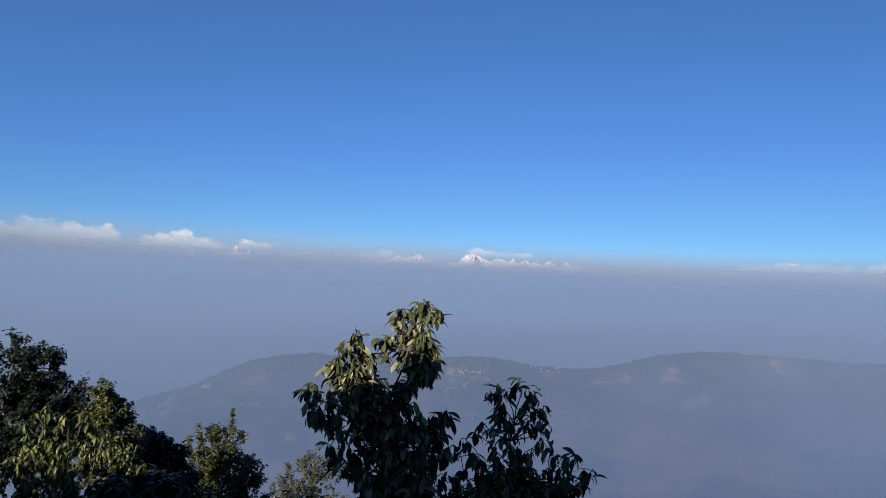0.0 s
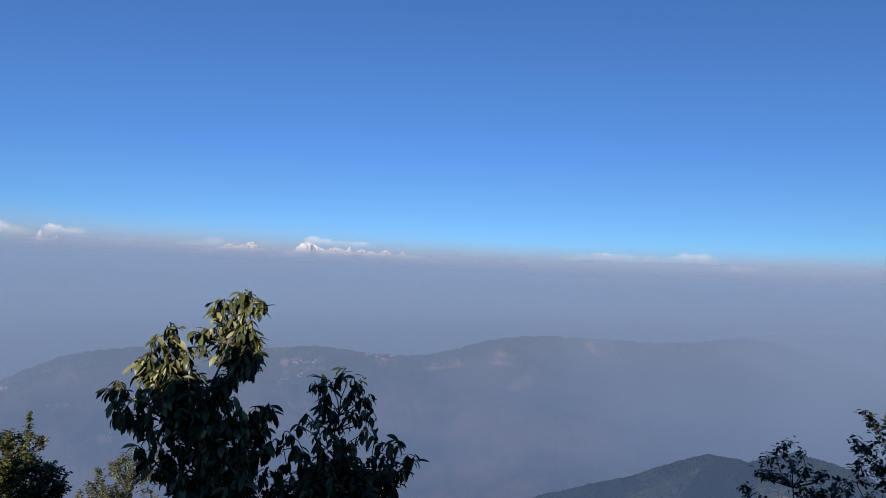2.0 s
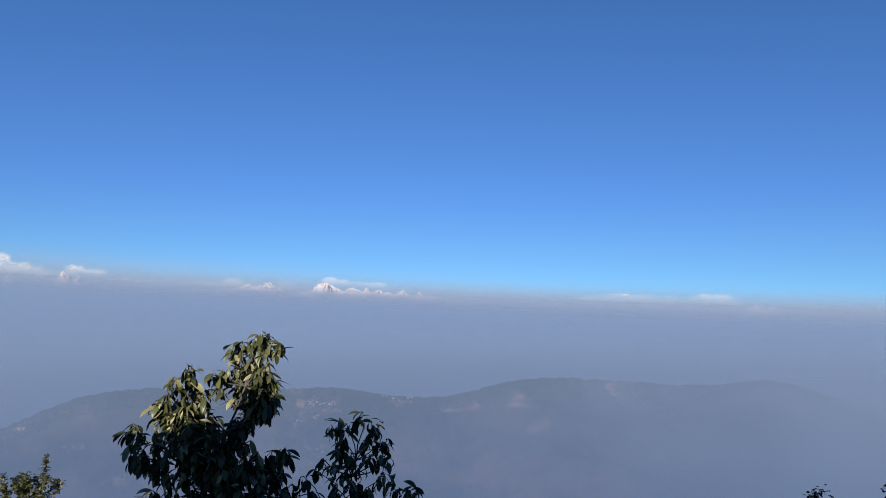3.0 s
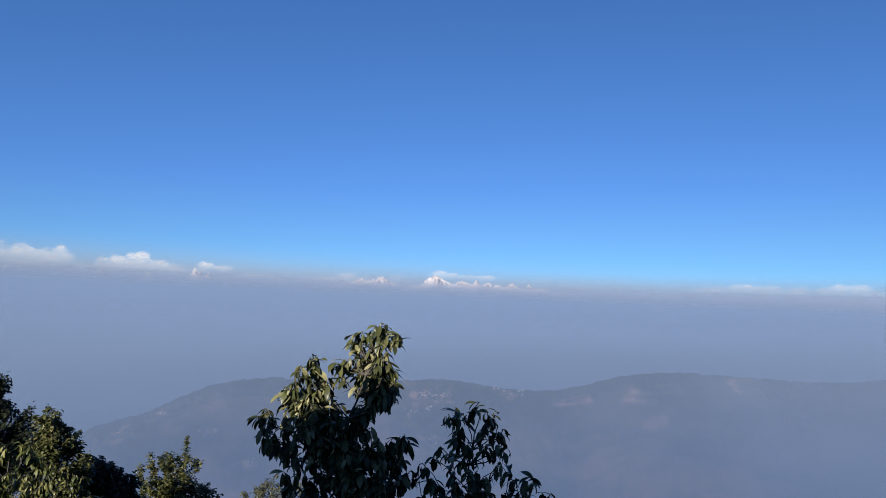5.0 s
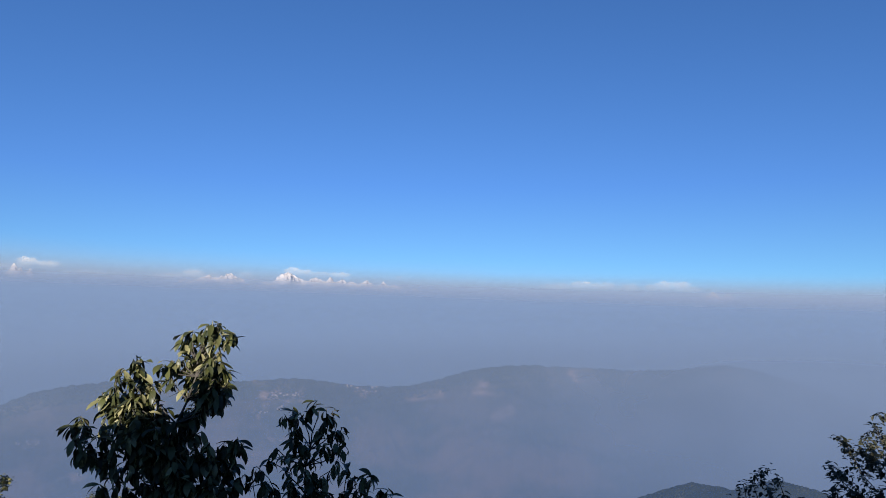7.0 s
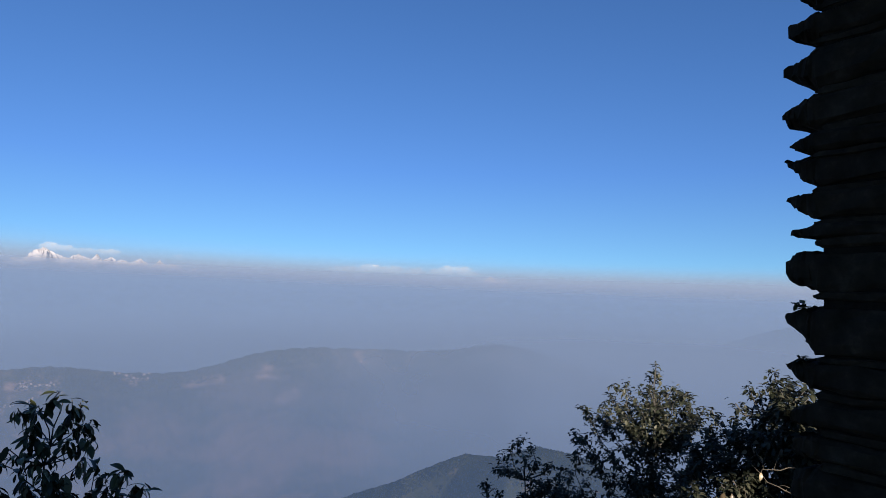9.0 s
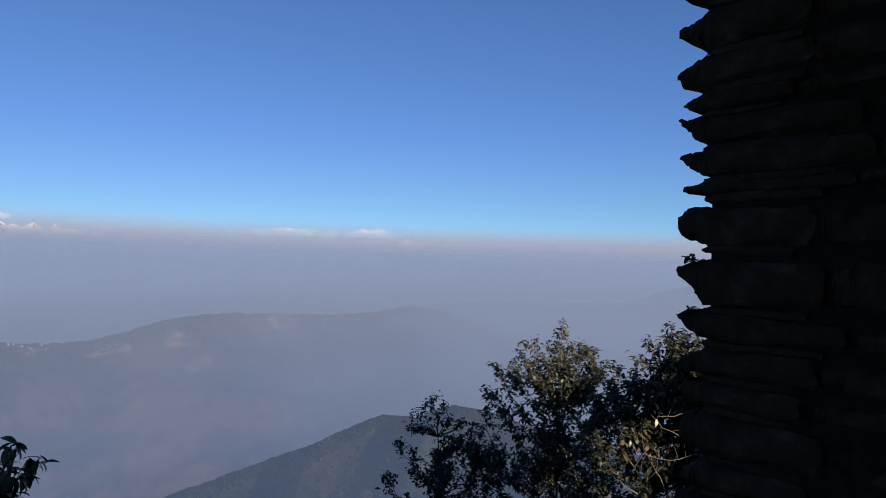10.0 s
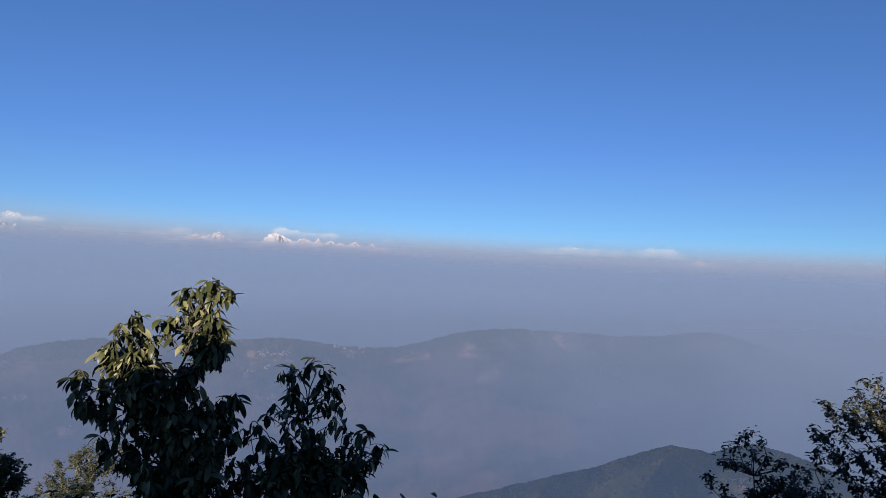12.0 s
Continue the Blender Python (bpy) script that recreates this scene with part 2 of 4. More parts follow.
    b.inputs["Roughness"].default_value = 0.95
    b.inputs["Specular IOR Level"].default_value = 0.1
    bp = add(n, "ShaderNodeBump", Strength=0.9, Distance=6.0)
    l.new(trees.outputs["Fac"], bp.inputs["Height"])
    l.new(bp.outputs[0], b.inputs["Normal"])
    return m


def snow_material():
    m, n, l, b = material("snow_and_rock")
    geo = n.new("ShaderNodeNewGeometry")
    nz = add(n, "ShaderNodeTexNoise", Scale=0.085, Detail=6.0, Roughness=0.6, Distortion=0.8)
    l.new(geo.outputs["Position"], nz.inputs["Vector"])
    l.new(ramp(n, l, nz.outputs["Fac"], (0.37, (0.13, 0.138, 0.158)), (0.46, (0.37, 0.328, 0.31))), b.inputs["Base Color"])
    b.inputs["Roughness"].default_value = 0.8
    return m


def haze_material(name, colour, thick, bottom, top, streak=0.25, fall=0.0, east=False, drifts=0.07, foot=None):
    """Dusty air as a see-through sheet: the haze colour is painted on it, lit by sun and sky. Thick up to the height
    bottom, gone at the height top.
    """
    m, n, l, b = material(name)
    n.remove(b)
    geo = n.new("ShaderNodeNewGeometry")
    sep = n.new("ShaderNodeSeparateXYZ")
    l.new(geo.outputs["Position"], sep.inputs[0])
    nz = add(n, "ShaderNodeTexNoise", Scale=0.0016, Detail=5.0)
    mp = n.new("ShaderNodeMapping")
    mp.inputs["Scale"].default_value = (1, 1, 1.5)
    l.new(geo.outputs["Position"], mp.inputs["Vector"])
    l.new(mp.outputs[0], nz.inputs["Vector"])
    wob = add(n, "ShaderNodeMath")
    wob.operation = "MULTIPLY_ADD"
    wob.inputs[1].default_value = (top - bottom) * streak * 2
    l.new(nz.outputs["Fac"], wob.inputs[0])
    level = n.new("ShaderNodeMath")
    level.operation = "MULTIPLY_ADD"
    level.inputs[1].default_value = fall
    l.new(sep.outputs["X"], level.inputs[0])
    l.new(sep.outputs["Z"], level.inputs[2])
    l.new(level.outputs[0], wob.inputs[2])
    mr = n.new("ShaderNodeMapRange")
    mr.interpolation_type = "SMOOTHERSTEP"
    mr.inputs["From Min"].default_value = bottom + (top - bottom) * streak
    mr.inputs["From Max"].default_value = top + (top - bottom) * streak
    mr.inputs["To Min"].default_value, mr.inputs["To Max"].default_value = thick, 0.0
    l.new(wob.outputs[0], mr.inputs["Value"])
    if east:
        # painted thicker to both sides, most in the east, where the ridge fades out
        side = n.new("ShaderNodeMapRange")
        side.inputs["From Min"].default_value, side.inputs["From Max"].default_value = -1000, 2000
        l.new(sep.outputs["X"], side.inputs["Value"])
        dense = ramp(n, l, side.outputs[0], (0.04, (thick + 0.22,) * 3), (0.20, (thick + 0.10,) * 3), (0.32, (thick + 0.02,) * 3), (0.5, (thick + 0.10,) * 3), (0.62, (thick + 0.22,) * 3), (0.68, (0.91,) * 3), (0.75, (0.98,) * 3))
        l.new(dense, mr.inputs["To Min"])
    # drifts of thicker and thinner air
    drift = add(n, "ShaderNodeTexNoise", Scale=0.0028, Detail=3.0, Roughness=0.5)
    l.new(geo.outputs["Position"], drift.inputs["Vector"])
    uneven = n.new("ShaderNodeMapRange")
    uneven.inputs["From Min"].default_value, uneven.inputs["From Max"].default_value = 0.3, 0.7
    uneven.inputs["To Min"].default_value, uneven.inputs["To Max"].default_value = 1 - 1.3 * drifts, 1 + 0.7 * drifts
    l.new(drift.outputs["Fac"], uneven.inputs["Value"])
    if foot:
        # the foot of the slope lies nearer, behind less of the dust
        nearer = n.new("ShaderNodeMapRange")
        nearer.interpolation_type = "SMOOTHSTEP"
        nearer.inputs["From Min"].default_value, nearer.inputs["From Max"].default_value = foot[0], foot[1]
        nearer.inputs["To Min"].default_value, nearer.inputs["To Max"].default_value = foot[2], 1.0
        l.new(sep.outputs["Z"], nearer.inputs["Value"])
        less = n.new("ShaderNodeMath")
        less.operation = "MULTIPLY"
        l.new(uneven.outputs[0], less.inputs[0])
        l.new(nearer.outputs[0], less.inputs[1])
        uneven = less
    air = n.new("ShaderNodeMath")
    air.operation, air.use_clamp = "MULTIPLY", True
    l.new(mr.outputs[0], air.inputs[0])
    l.new(uneven.outputs[0], air.inputs[1])
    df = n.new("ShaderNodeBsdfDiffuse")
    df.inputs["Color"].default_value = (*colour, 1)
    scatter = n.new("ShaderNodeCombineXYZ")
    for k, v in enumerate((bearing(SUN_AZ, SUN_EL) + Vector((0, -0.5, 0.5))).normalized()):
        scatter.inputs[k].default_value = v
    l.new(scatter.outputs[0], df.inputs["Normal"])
    tp = n.new("ShaderNodeBsdfTransparent")
    ms = n.new("ShaderNodeMixShader")
    l.new(air.outputs[0], ms.inputs[0])
    l.new(tp.outputs[0], ms.inputs[1])
    l.new(df.outputs[0], ms.inputs[2])
    l.new(ms.outputs[0], n["Material Output"].inputs["Surface"])
    return m


# ---- mesh helpers ----
def mesh_of(name, verts, faces, mat, smooth=False):
    me = bpy.data.meshes.new(name)
    me.from_pydata([tuple(v) for v in verts], [], faces)
    me.materials.append(mat)
    if smooth:
        me.polygons.foreach_set("use_smooth", [True] * len(me.polygons))
    me.update()
    return me


def part(name, me, parent, label="", place=None):
    ob = new(name, me)
    ob.parent = parent
    if place is not None:
        ob.matrix_basis = place
    return tagged(ob, label)


def box(name, x0, x1, y0, y1, z0, z1, mat, bevel=0.02):
    bm = bmesh.new()
    bmesh.ops.create_cube(bm, size=1)
    for v in bm.verts:
        v.co = Vector(((x0, x1)[v.co.x > 0], (y0, y1)[v.co.y > 0], (z0, z1)[v.co.z > 0]))
    bmesh.ops.bevel(bm, geom=bm.edges[:], offset=bevel, segments=2, affect="EDGES")
    me = bpy.data.meshes.new(name)
    bm.to_mesh(me)
    bm.free()
    me.materials.append(mat)
    return new(name, me)


def hash_noise(x, y, seed=0):
    """Smooth value noise between 0 and 1, for arrays."""
    xi, yi = np.floor(x), np.floor(y)
    fx, fy = x - xi, y - yi
    fx, fy = fx * fx * (3 - 2 * fx), fy * fy * (3 - 2 * fy)

    def h(a, b):
        v = np.sin(a * 127.1 + b * 311.7 + seed * 74.7) * 43758.5453
        return v - np.floor(v)
    return (h(xi, yi) * (1 - fx) + h(xi + 1, yi) * fx) * (1 - fy) + (h(xi, yi + 1) * (1 - fx) + h(xi + 1, yi + 1) * fx) * fy


def fractal(x, y, seed=0, octaves=5, ridged=False):
    total, amp, norm = 0.0, 1.0, 0.0
    for o in range(octaves):
        v = hash_noise(x * 2 ** o, y * 2 ** o, seed + o)
        total = total + amp * (1 - np.abs(2 * v - 1) if ridged else v)
        norm, amp = norm + amp, amp * 0.5
    return total / norm


# ---- the land: one sheet from the foot of the terrace to the horizon ----
# crests as (bearing, height of the line of sight), seen from the terrace
NEAR_HILL = ([-60, 0, 13, 17, 21, 24, 29, 33, 35.2, 37.6, 40, 48, 56, 64, 75, 100], [-30, -23.2, -19.8, -19.05, -17.9, -17.12, -15.65, -14.15, -13.3, -13.4, -14.2, -16, -16.5, -16, -15, -15])
BACK_SPUR = ([20, 34, 38, 40, 41.4, 43.2, 45, 50, 60, 80], [-24, -15.8, -13.7, -12.9, -12.5, -12.8, -13.2, -14.8, -16, -17])
MID_RIDGE = ([-60, -34, -25.4, -23.5, -21.5, -19.9, -17.8, -15.7, -13, -10.3, -7.5, 0, 3.3, 5.7, 8, 10.3, 12.6, 15.2, 17.4, 19.1, 22.4, 26, 29.9, 33.7, 36, 38, 40, 43, 50, 70],
             [-14, -13, -10.6, -9.7, -9.2, -8.85, -7.85, -7.0, -6.5, -6.35, -6.6, -6.45, -6.3, -6.6, -6.95, -7.05, -6.95, -6.35, -5.65, -5.3, -5.05, -5.05, -5.2, -5.05, -4.65, -4.4, -4.75, -5.6, -7.5, -9])
MID_REACH = ([-60, 2, 18, 70], [2400, 2400, 2440, 2460])
BEHIND_RIDGE = ([-60, -5, 5, 12, 20, 60], [-9, -8.2, -7.35, -7.0, -6.6, -6.4])
FAR_RIDGE = ([-60, -20, 10, 45, 52.8, 55.4, 58, 60, 66, 80], [-9, -9, -8, -5.6, -4.2, -3.6, -2.7, -2.1, -1.6, -2])


def crest_height(table, az, r):
    return r * np.tan(np.radians(np.interp(az, *table)))


def spur_line(az, r, x, y):
    """Degrees past the last spur of the near hill."""
    return (az - 0.066 * (r - 656) - 32.7 + 1.6 * (fractal(x / 70, y / 70, 71, 4) - 0.5)) % 9.5


def land_height(x, y):
    """Height of the ground above the terrace floor."""
    r = np.hypot(x, y) + 1e-6
    az = np.degrees(np.arctan2(x, y))
    ahead = np.clip((np.cos(np.radians(az)) + 0.35) / 0.6, 0, 1)
    ahead = ahead * ahead * (3 - 2 * ahead)
    fall = np.interp(r, [0, 4, 6, 12, 40, 120, 300, 700, 1400, 2200, 5000], [-4.6, -4.8, -5.6, -10, -32, -86, -190, -400, -700, -820, -860])
    rear = np.interp(r, [0, 6, 9, 40, 400, 5000], [-4.6, -3.5, -1.75, -2.5, -120, -800])
    z = fall * ahead + rear * (1 - ahead)
    bumps = (fractal(x / 260, y / 260, 3, 5) - 0.5)
    z = z + bumps * np.clip(r - 60, 0, 900) * 0.05
    for table, r0, front, rough, seed in ((NEAR_HILL, 700, 0.6, 110, 11), (BACK_SPUR, 980, 0.6, 26, 15), (MID_RIDGE, np.interp(az, *MID_REACH), 0.34, 120, 21), (BEHIND_RIDGE, 3250, 0.4, 60, 31), (FAR_RIDGE, 3800, 0.4, 120, 41)):
        top = crest_height(table, az, r0) + EYE
        off = np.where(r < r0, (r0 - r) * front, (r - r0) * 0.55)
        wx, wy = x + 160 * fractal(x / 500, y / 500, seed + 9, 2), y + 160 * fractal(x / 500, y / 500, seed + 8, 2)
        gully = fractal(wx / (r0 * 0.09 + 90), wy / (r0 * 0.13 + 160), seed, 4, True)
        depth = np.clip(np.abs(r - r0) / (0.14 * r0), 0, 1)
        hill = top - np.sqrt(off * off + 36) + 6 - (1 - gully) * rough * depth + (fractal(az * r0 / 800, r / 20, seed + 5, 3) - 0.5) * r0 * 0.0045
        if seed == 11:
            # spurs that run down to the left, steep on the far side
            u = spur_line(az, r, x, y)
            spur = np.where(u < 1.7, u / 1.7, 1 - (u - 1.7) / 7.8)
            hill = hill - 62 * spur * np.clip(np.abs(r - r0) / 40, 0, 1) * (0.7 + 0.5 * hash_noise(az / 9, r * 0, 72))
        z = np.maximum(z, hill * np.where(np.abs(az) < 100, 1, 0) + (np.abs(az) >= 100) * -2000)
    return z


def land_hit(az, el):
    """Where a line of sight from the terrace meets the land."""
    r = np.arange(300, 4000, 4.0)
    b = bearing(az, el)
    z = land_height(b.x * r, b.y * r)
    below = np.nonzero(b.z * r + EYE < z)[0]
    rr = r[below[0]] if len(below) else 2400
    p = b * rr
    return Vector((p.x, p.y, float(land_height(np.array([p.x]), np.array([p.y]))[0])))


def land():
    az = np.concatenate([np.arange(-180, -48, 4.0), np.arange(-48, 82, 0.15), np.arange(82, 180, 4.0)])
    near = np.concatenate([[0.05, 0.8, 1.6], np.geomspace(2.5, 420, 46)])
    r = np.concatenate([near, np.arange(430, 684, 7.0), np.arange(684, 718, 2.0), np.arange(718, 1040, 8), np.arange(1060, 1900, 60), np.arange(1900, 2385, 15), np.arange(2385, 2476, 5), np.arange(2480, 2960, 20), np.arange(2980, 3500, 45), np.arange(3500, 3840, 26), np.geomspace(3900, 4950, 8)])
    A, Rr = np.meshgrid(np.radians(az), r, indexing="ij")
    x, y = np.sin(A) * Rr, np.cos(A) * Rr
    z = land_height(x, y)
    co = np.stack([x, y, z], -1).reshape(-1, 3)
    na, nr = A.shape
    i, j = np.meshgrid(np.arange(na), np.arange(nr - 1), indexing="ij")
    i2 = (i + 1) % na
    quads = np.stack([i * nr + j, i * nr + j + 1, i2 * nr + j + 1, i2 * nr + j], -1).reshape(-1, 4)
    me = bpy.data.meshes.new("ground")
    me.vertices.add(len(co))
    me.vertices.foreach_set("co", co.ravel())
    me.loops.add(quads.size)
    me.loops.foreach_set("vertex_index", quads.ravel().astype(np.int32))
    me.polygons.add(len(quads))
    me.polygons.foreach_set("loop_start", np.arange(0, quads.size, 4, dtype=np.int32))
    me.polygons.foreach_set("use_smooth", np.ones(len(quads), dtype=bool))
    me.update(calc_edges=True)
    me.validate()
    # paler grass on the spurs of the near hill, for their sunlit side
    azd = np.degrees(A)
    dry = np.clip((spur_line(azd, Rr, x, y) - 3.4) / 0.6, 0, 1) * np.clip((9.45 - spur_line(azd, Rr, x, y)) / 0.25, 0, 1) * (azd > 5) * (azd < 66) * (Rr > 430) * (Rr < 706)
    me.attributes.new("lit_spur_grass", "FLOAT", "POINT").data.foreach_set("value", dry.ravel().astype(np.float32))
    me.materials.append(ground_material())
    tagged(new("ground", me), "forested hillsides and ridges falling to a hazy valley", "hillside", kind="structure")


land()


# ---- dusty valley air between the ridges, painted on see-through sheets ----
def haze_bank(name, r, low, high, mat, lean=0.9):
    verts, faces = [], []
    n = 72
    for k in range(n + 1):
        a = -75 + 165 * k / n
        p = bearing(a, 0) * (r + low * lean)
        q = bearing(a, 0) * (r + high * lean)
        verts += [(p.x, p.y, low), (q.x, q.y, high)]
    for k in range(n):
        faces.append((2 * k, 2 * k + 2, 2 * k + 3, 2 * k + 1))
    tagged(new(name, mesh_of(name, verts, faces, mat, True)), "violet-blue dust haze over the valley, painted on a see-through sheet", "haze", kind="structure")


# haze colours set by hand: paler far out, dark blue over the near hill
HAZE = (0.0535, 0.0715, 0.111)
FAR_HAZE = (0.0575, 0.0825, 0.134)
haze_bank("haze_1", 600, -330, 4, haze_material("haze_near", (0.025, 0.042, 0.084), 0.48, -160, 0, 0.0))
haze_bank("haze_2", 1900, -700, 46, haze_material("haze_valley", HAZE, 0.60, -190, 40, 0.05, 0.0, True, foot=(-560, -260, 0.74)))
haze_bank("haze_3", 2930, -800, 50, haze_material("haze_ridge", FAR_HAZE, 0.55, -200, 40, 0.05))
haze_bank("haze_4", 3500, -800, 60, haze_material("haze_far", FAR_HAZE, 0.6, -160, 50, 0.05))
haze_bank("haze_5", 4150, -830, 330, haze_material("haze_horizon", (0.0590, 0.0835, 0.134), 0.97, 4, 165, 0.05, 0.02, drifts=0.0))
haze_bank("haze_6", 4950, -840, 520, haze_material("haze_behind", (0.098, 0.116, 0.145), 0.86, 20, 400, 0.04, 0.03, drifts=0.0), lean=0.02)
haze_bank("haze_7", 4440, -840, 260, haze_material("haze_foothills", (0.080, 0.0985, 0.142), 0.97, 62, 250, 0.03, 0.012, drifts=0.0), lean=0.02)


# ---- the snow range on the horizon ----
# summits as (bearing, height of the line of sight, steepness)
SUMMITS = ((-29.78, 2.05, 2.4), (-23.7, 2.2, 2.0), (-20.4, 1.95, 2.0), (-17.05, 2.4, 2.6), (-16.6, 2.15, 2.4), (-16.0, 2.05, 2.2),
           (-5.5, 1.6, 0.9), (-4.5, 1.65, 0.8), (-3.7, 1.98, 0.8), (-3.1, 1.75, 1.0), (-2.75, 1.9, 1.1), (-2.4, 2.06, 1.2), (-2.06, 2.2, 1.4), (-0.9, 1.45, 0.9), (0.2, 1.3, 0.8),
           (1.6, 1.7, 1.1), (2.42, 2.36, 0.95), (3.0, 1.95, 1.0), (3.7, 1.55, 1.0), (4.72, 1.98, 0.85), (5.9, 2.06, 2.0), (6.85, 1.86, 0.8), (7.6, 1.7, 0.8),
           (8.96, 1.8, 1.0), (10.35, 1.75, 1.2), (11.2, 1.5, 1.0), (13.0, 1.2, 0.8), (36.97, 1.25, 1.3), (38.06, 1.12, 1.3))


def snow_range():
    az = np.concatenate([np.arange(-31, -14.5, 0.03), np.arange(-14.5, -6.5, 0.2), np.arange(-6.5, 14, 0.022), np.arange(14, 35, 0.5), np.arange(35, 40, 0.03)])
    rows_r = np.linspace(4560, 4800, 60)
    A, Rr = np.meshgrid(az, rows_r, indexing="ij")
    z = np.full_like(A, -60.0)
    across = A * 82.4
    wu = (fractal(across / 95, Rr / 95, 61, 5) - 0.5) * 90
    wv = (fractal(across / 95, Rr / 95, 67, 5) - 0.5) * 90
    for k, (a0, el, steep) in enumerate(SUMMITS):
        # the warp dies out at the summit itself, so that it keeps its place
        u, v = across - a0 * 82.4, (Rr - 4720 - 22 * math.sin(k * 2.4)) * 0.75
        hold = np.clip(np.hypot(u, v) / 45, 0, 1)
        u, v = u + wu * hold, v + wv * hold
        turn, d = np.arctan2(v, u), np.hypot(u, v)
        # buttresses and couloirs run down from each summit
        rib = np.abs((turn * 1.6 + k * 1.7 + 0.6 * np.sin(turn * 3 + k)) % 2 - 1) + 0.5 * np.abs((turn * 5.1 + d / 40 + k) % 2 - 1)
        z = np.maximum(z, 4720 * math.tan(radians(el)) - steep * d * (0.45 + 0.75 * rib))
    z = z + (fractal(across / 26, Rr / 26, 5, 5, True) - 0.72) * 17 * np.clip((z - 40) / 60, 0, 1) + EYE
    x, y = np.sin(np.radians(A)) * Rr, np.cos(np.radians(A)) * Rr
    co = np.stack([x, y, z], -1).reshape(-1, 3)
    na, nr = A.shape
    i, j = np.meshgrid(np.arange(na - 1), np.arange(nr - 1), indexing="ij")
    quads = np.stack([i * nr + j, (i + 1) * nr + j, (i + 1) * nr + j + 1, i * nr + j + 1], -1).reshape(-1, 4)
    me = bpy.data.meshes.new("snow_mountains")
    me.from_pydata(co.tolist(), [], quads.tolist())
    me.materials.append(snow_material())
    me.update()
    tagged(new("snow_mountains", me), "snow-covered mountain range rising out of the haze", "mountains", kind="structure")


snow_range()


def cloud(lobes, seed, label):
    """A heaped bank of vapour, dense inside and frayed at its rim. Each lobe: bearing, height, half-width and half-height in degrees, density."""
    a0, a1 = min(q[0] - 1.6 * q[2] for q in lobes), max(q[0] + 1.6 * q[2] for q in lobes)
    e0, e1 = min(q[1] - 1.6 * q[3] for q in lobes), max(q[1] + 1.6 * q[3] for q in lobes)
    na, ne = int((a1 - a0) / 0.04) + 2, int((e1 - e0) / 0.035) + 2
    A, E = np.meshgrid(np.linspace(a0, a1, na), np.linspace(e0, e1, ne), indexing="ij")
    body, dense = np.full_like(A, -9.0), np.zeros_like(A)
    fine = min(3.0, 0.8 / (sum(q[3] for q in lobes) / len(lobes)))
    wa = A + 0.5 / fine * (fractal(A * 1.3 * fine, E * 2.6 * fine, seed + 40, 4) - 0.5)
    we = E + 0.35 / fine * (fractal(A * 1.3 * fine, E * 2.6 * fine, seed + 50, 4) - 0.5)
    for az, el, w, h, full in lobes:
        bulge = 1 - ((wa - az) / w) ** 2 - ((we - el) / h) ** 2
        # bright tops and grey bases are put into the density: thinner downwards
        dense = np.where(bulge > body, full * np.clip(0.62 + 0.42 * (E - el) / h, 0.2, 1.0), dense)
        body = np.maximum(body, bulge)
    puff = fractal(wa * 1.6 * fine + seed * 9, we * 3.2 * fine, seed, 7)
    billow = fractal(wa * 2.4 * fine + 31, we * 4.5 * fine, seed + 20, 5)
    solid = np.clip(body * 0.9 + 0.30 + (puff - 0.5) * 1.9, 0, 1) * np.clip(body * 1.6 + 0.7, 0, 1)
    density = solid * solid * (3 - 2 * solid) * dense * np.clip(0.25 + billow * 1.25, 0, 1.15)
    Rr = np.full_like(A, 4700.0)
    a, e = np.radians(A), np.radians(E)
    co = np.stack([np.sin(a) * np.cos(e) * Rr, np.cos(a) * np.cos(e) * Rr, np.sin(e) * Rr + EYE], -1).reshape(-1, 3)
    i, j = np.meshgrid(np.arange(na - 1), np.arange(ne - 1), indexing="ij")
    quads = np.stack([i * ne + j, (i + 1) * ne + j, (i + 1) * ne + j + 1, i * ne + j + 1], -1).reshape(-1, 4)
    me = bpy.data.meshes.new("cloud")
    me.from_pydata(co.tolist(), [], quads.tolist())
    me.attributes.new("vapour", "FLOAT", "POINT").data.foreach_set("value", density.ravel().astype(np.float32))
    me.polygons.foreach_set("use_smooth", [True] * len(me.polygons))
    me.materials.append(CLOUD)
    me.update()
    tagged(new("cloud", me), label, "cloud", "clouds over the snow range")


cloud([(-36, 2.5, 3.0, 1.00, 0.48), (-33.4, 2.5, 1.2, 0.94, 0.48), (-31.5, 2.85, 1.3, 1.12, 0.60), (-30.4, 2.6, 1.3, 1.12, 0.56), (-28.9, 2.7, 1.1, 1.00, 0.68), (-27.4, 2.6, 1.0, 0.78, 0.64), (-26.5, 2.75, 1.0, 0.83, 0.76), (-24.9, 2.1, 1.0, 0.31, 0.20)], 1, "long heaped white cloud bank over the snow range")
cloud([(-23.6, 2.3, 0.7, 0.60, 0.77), (-22.5, 2.45, 0.9, 0.72, 0.81), (-21.2, 2.6, 1.1, 0.82, 0.90), (-19.9, 2.4, 1.1, 0.54, 0.85), (-18.7, 2.2, 0.9, 0.41, 0.68)], 2, "rounded white cloud bank over snow peaks")
cloud([(-16.3, 2.5, 0.7, 0.38, 0.90), (-15.0, 2.35, 0.9, 0.26, 0.77), (-17.3, 2.1, 1.2, 0.24, 0.41), (-12.4, 1.8, 1.6, 0.19, 0.32), (-11.0, 1.55, 1.2, 0.17, 0.27)], 3, "small white cloud resting on a snow peak")
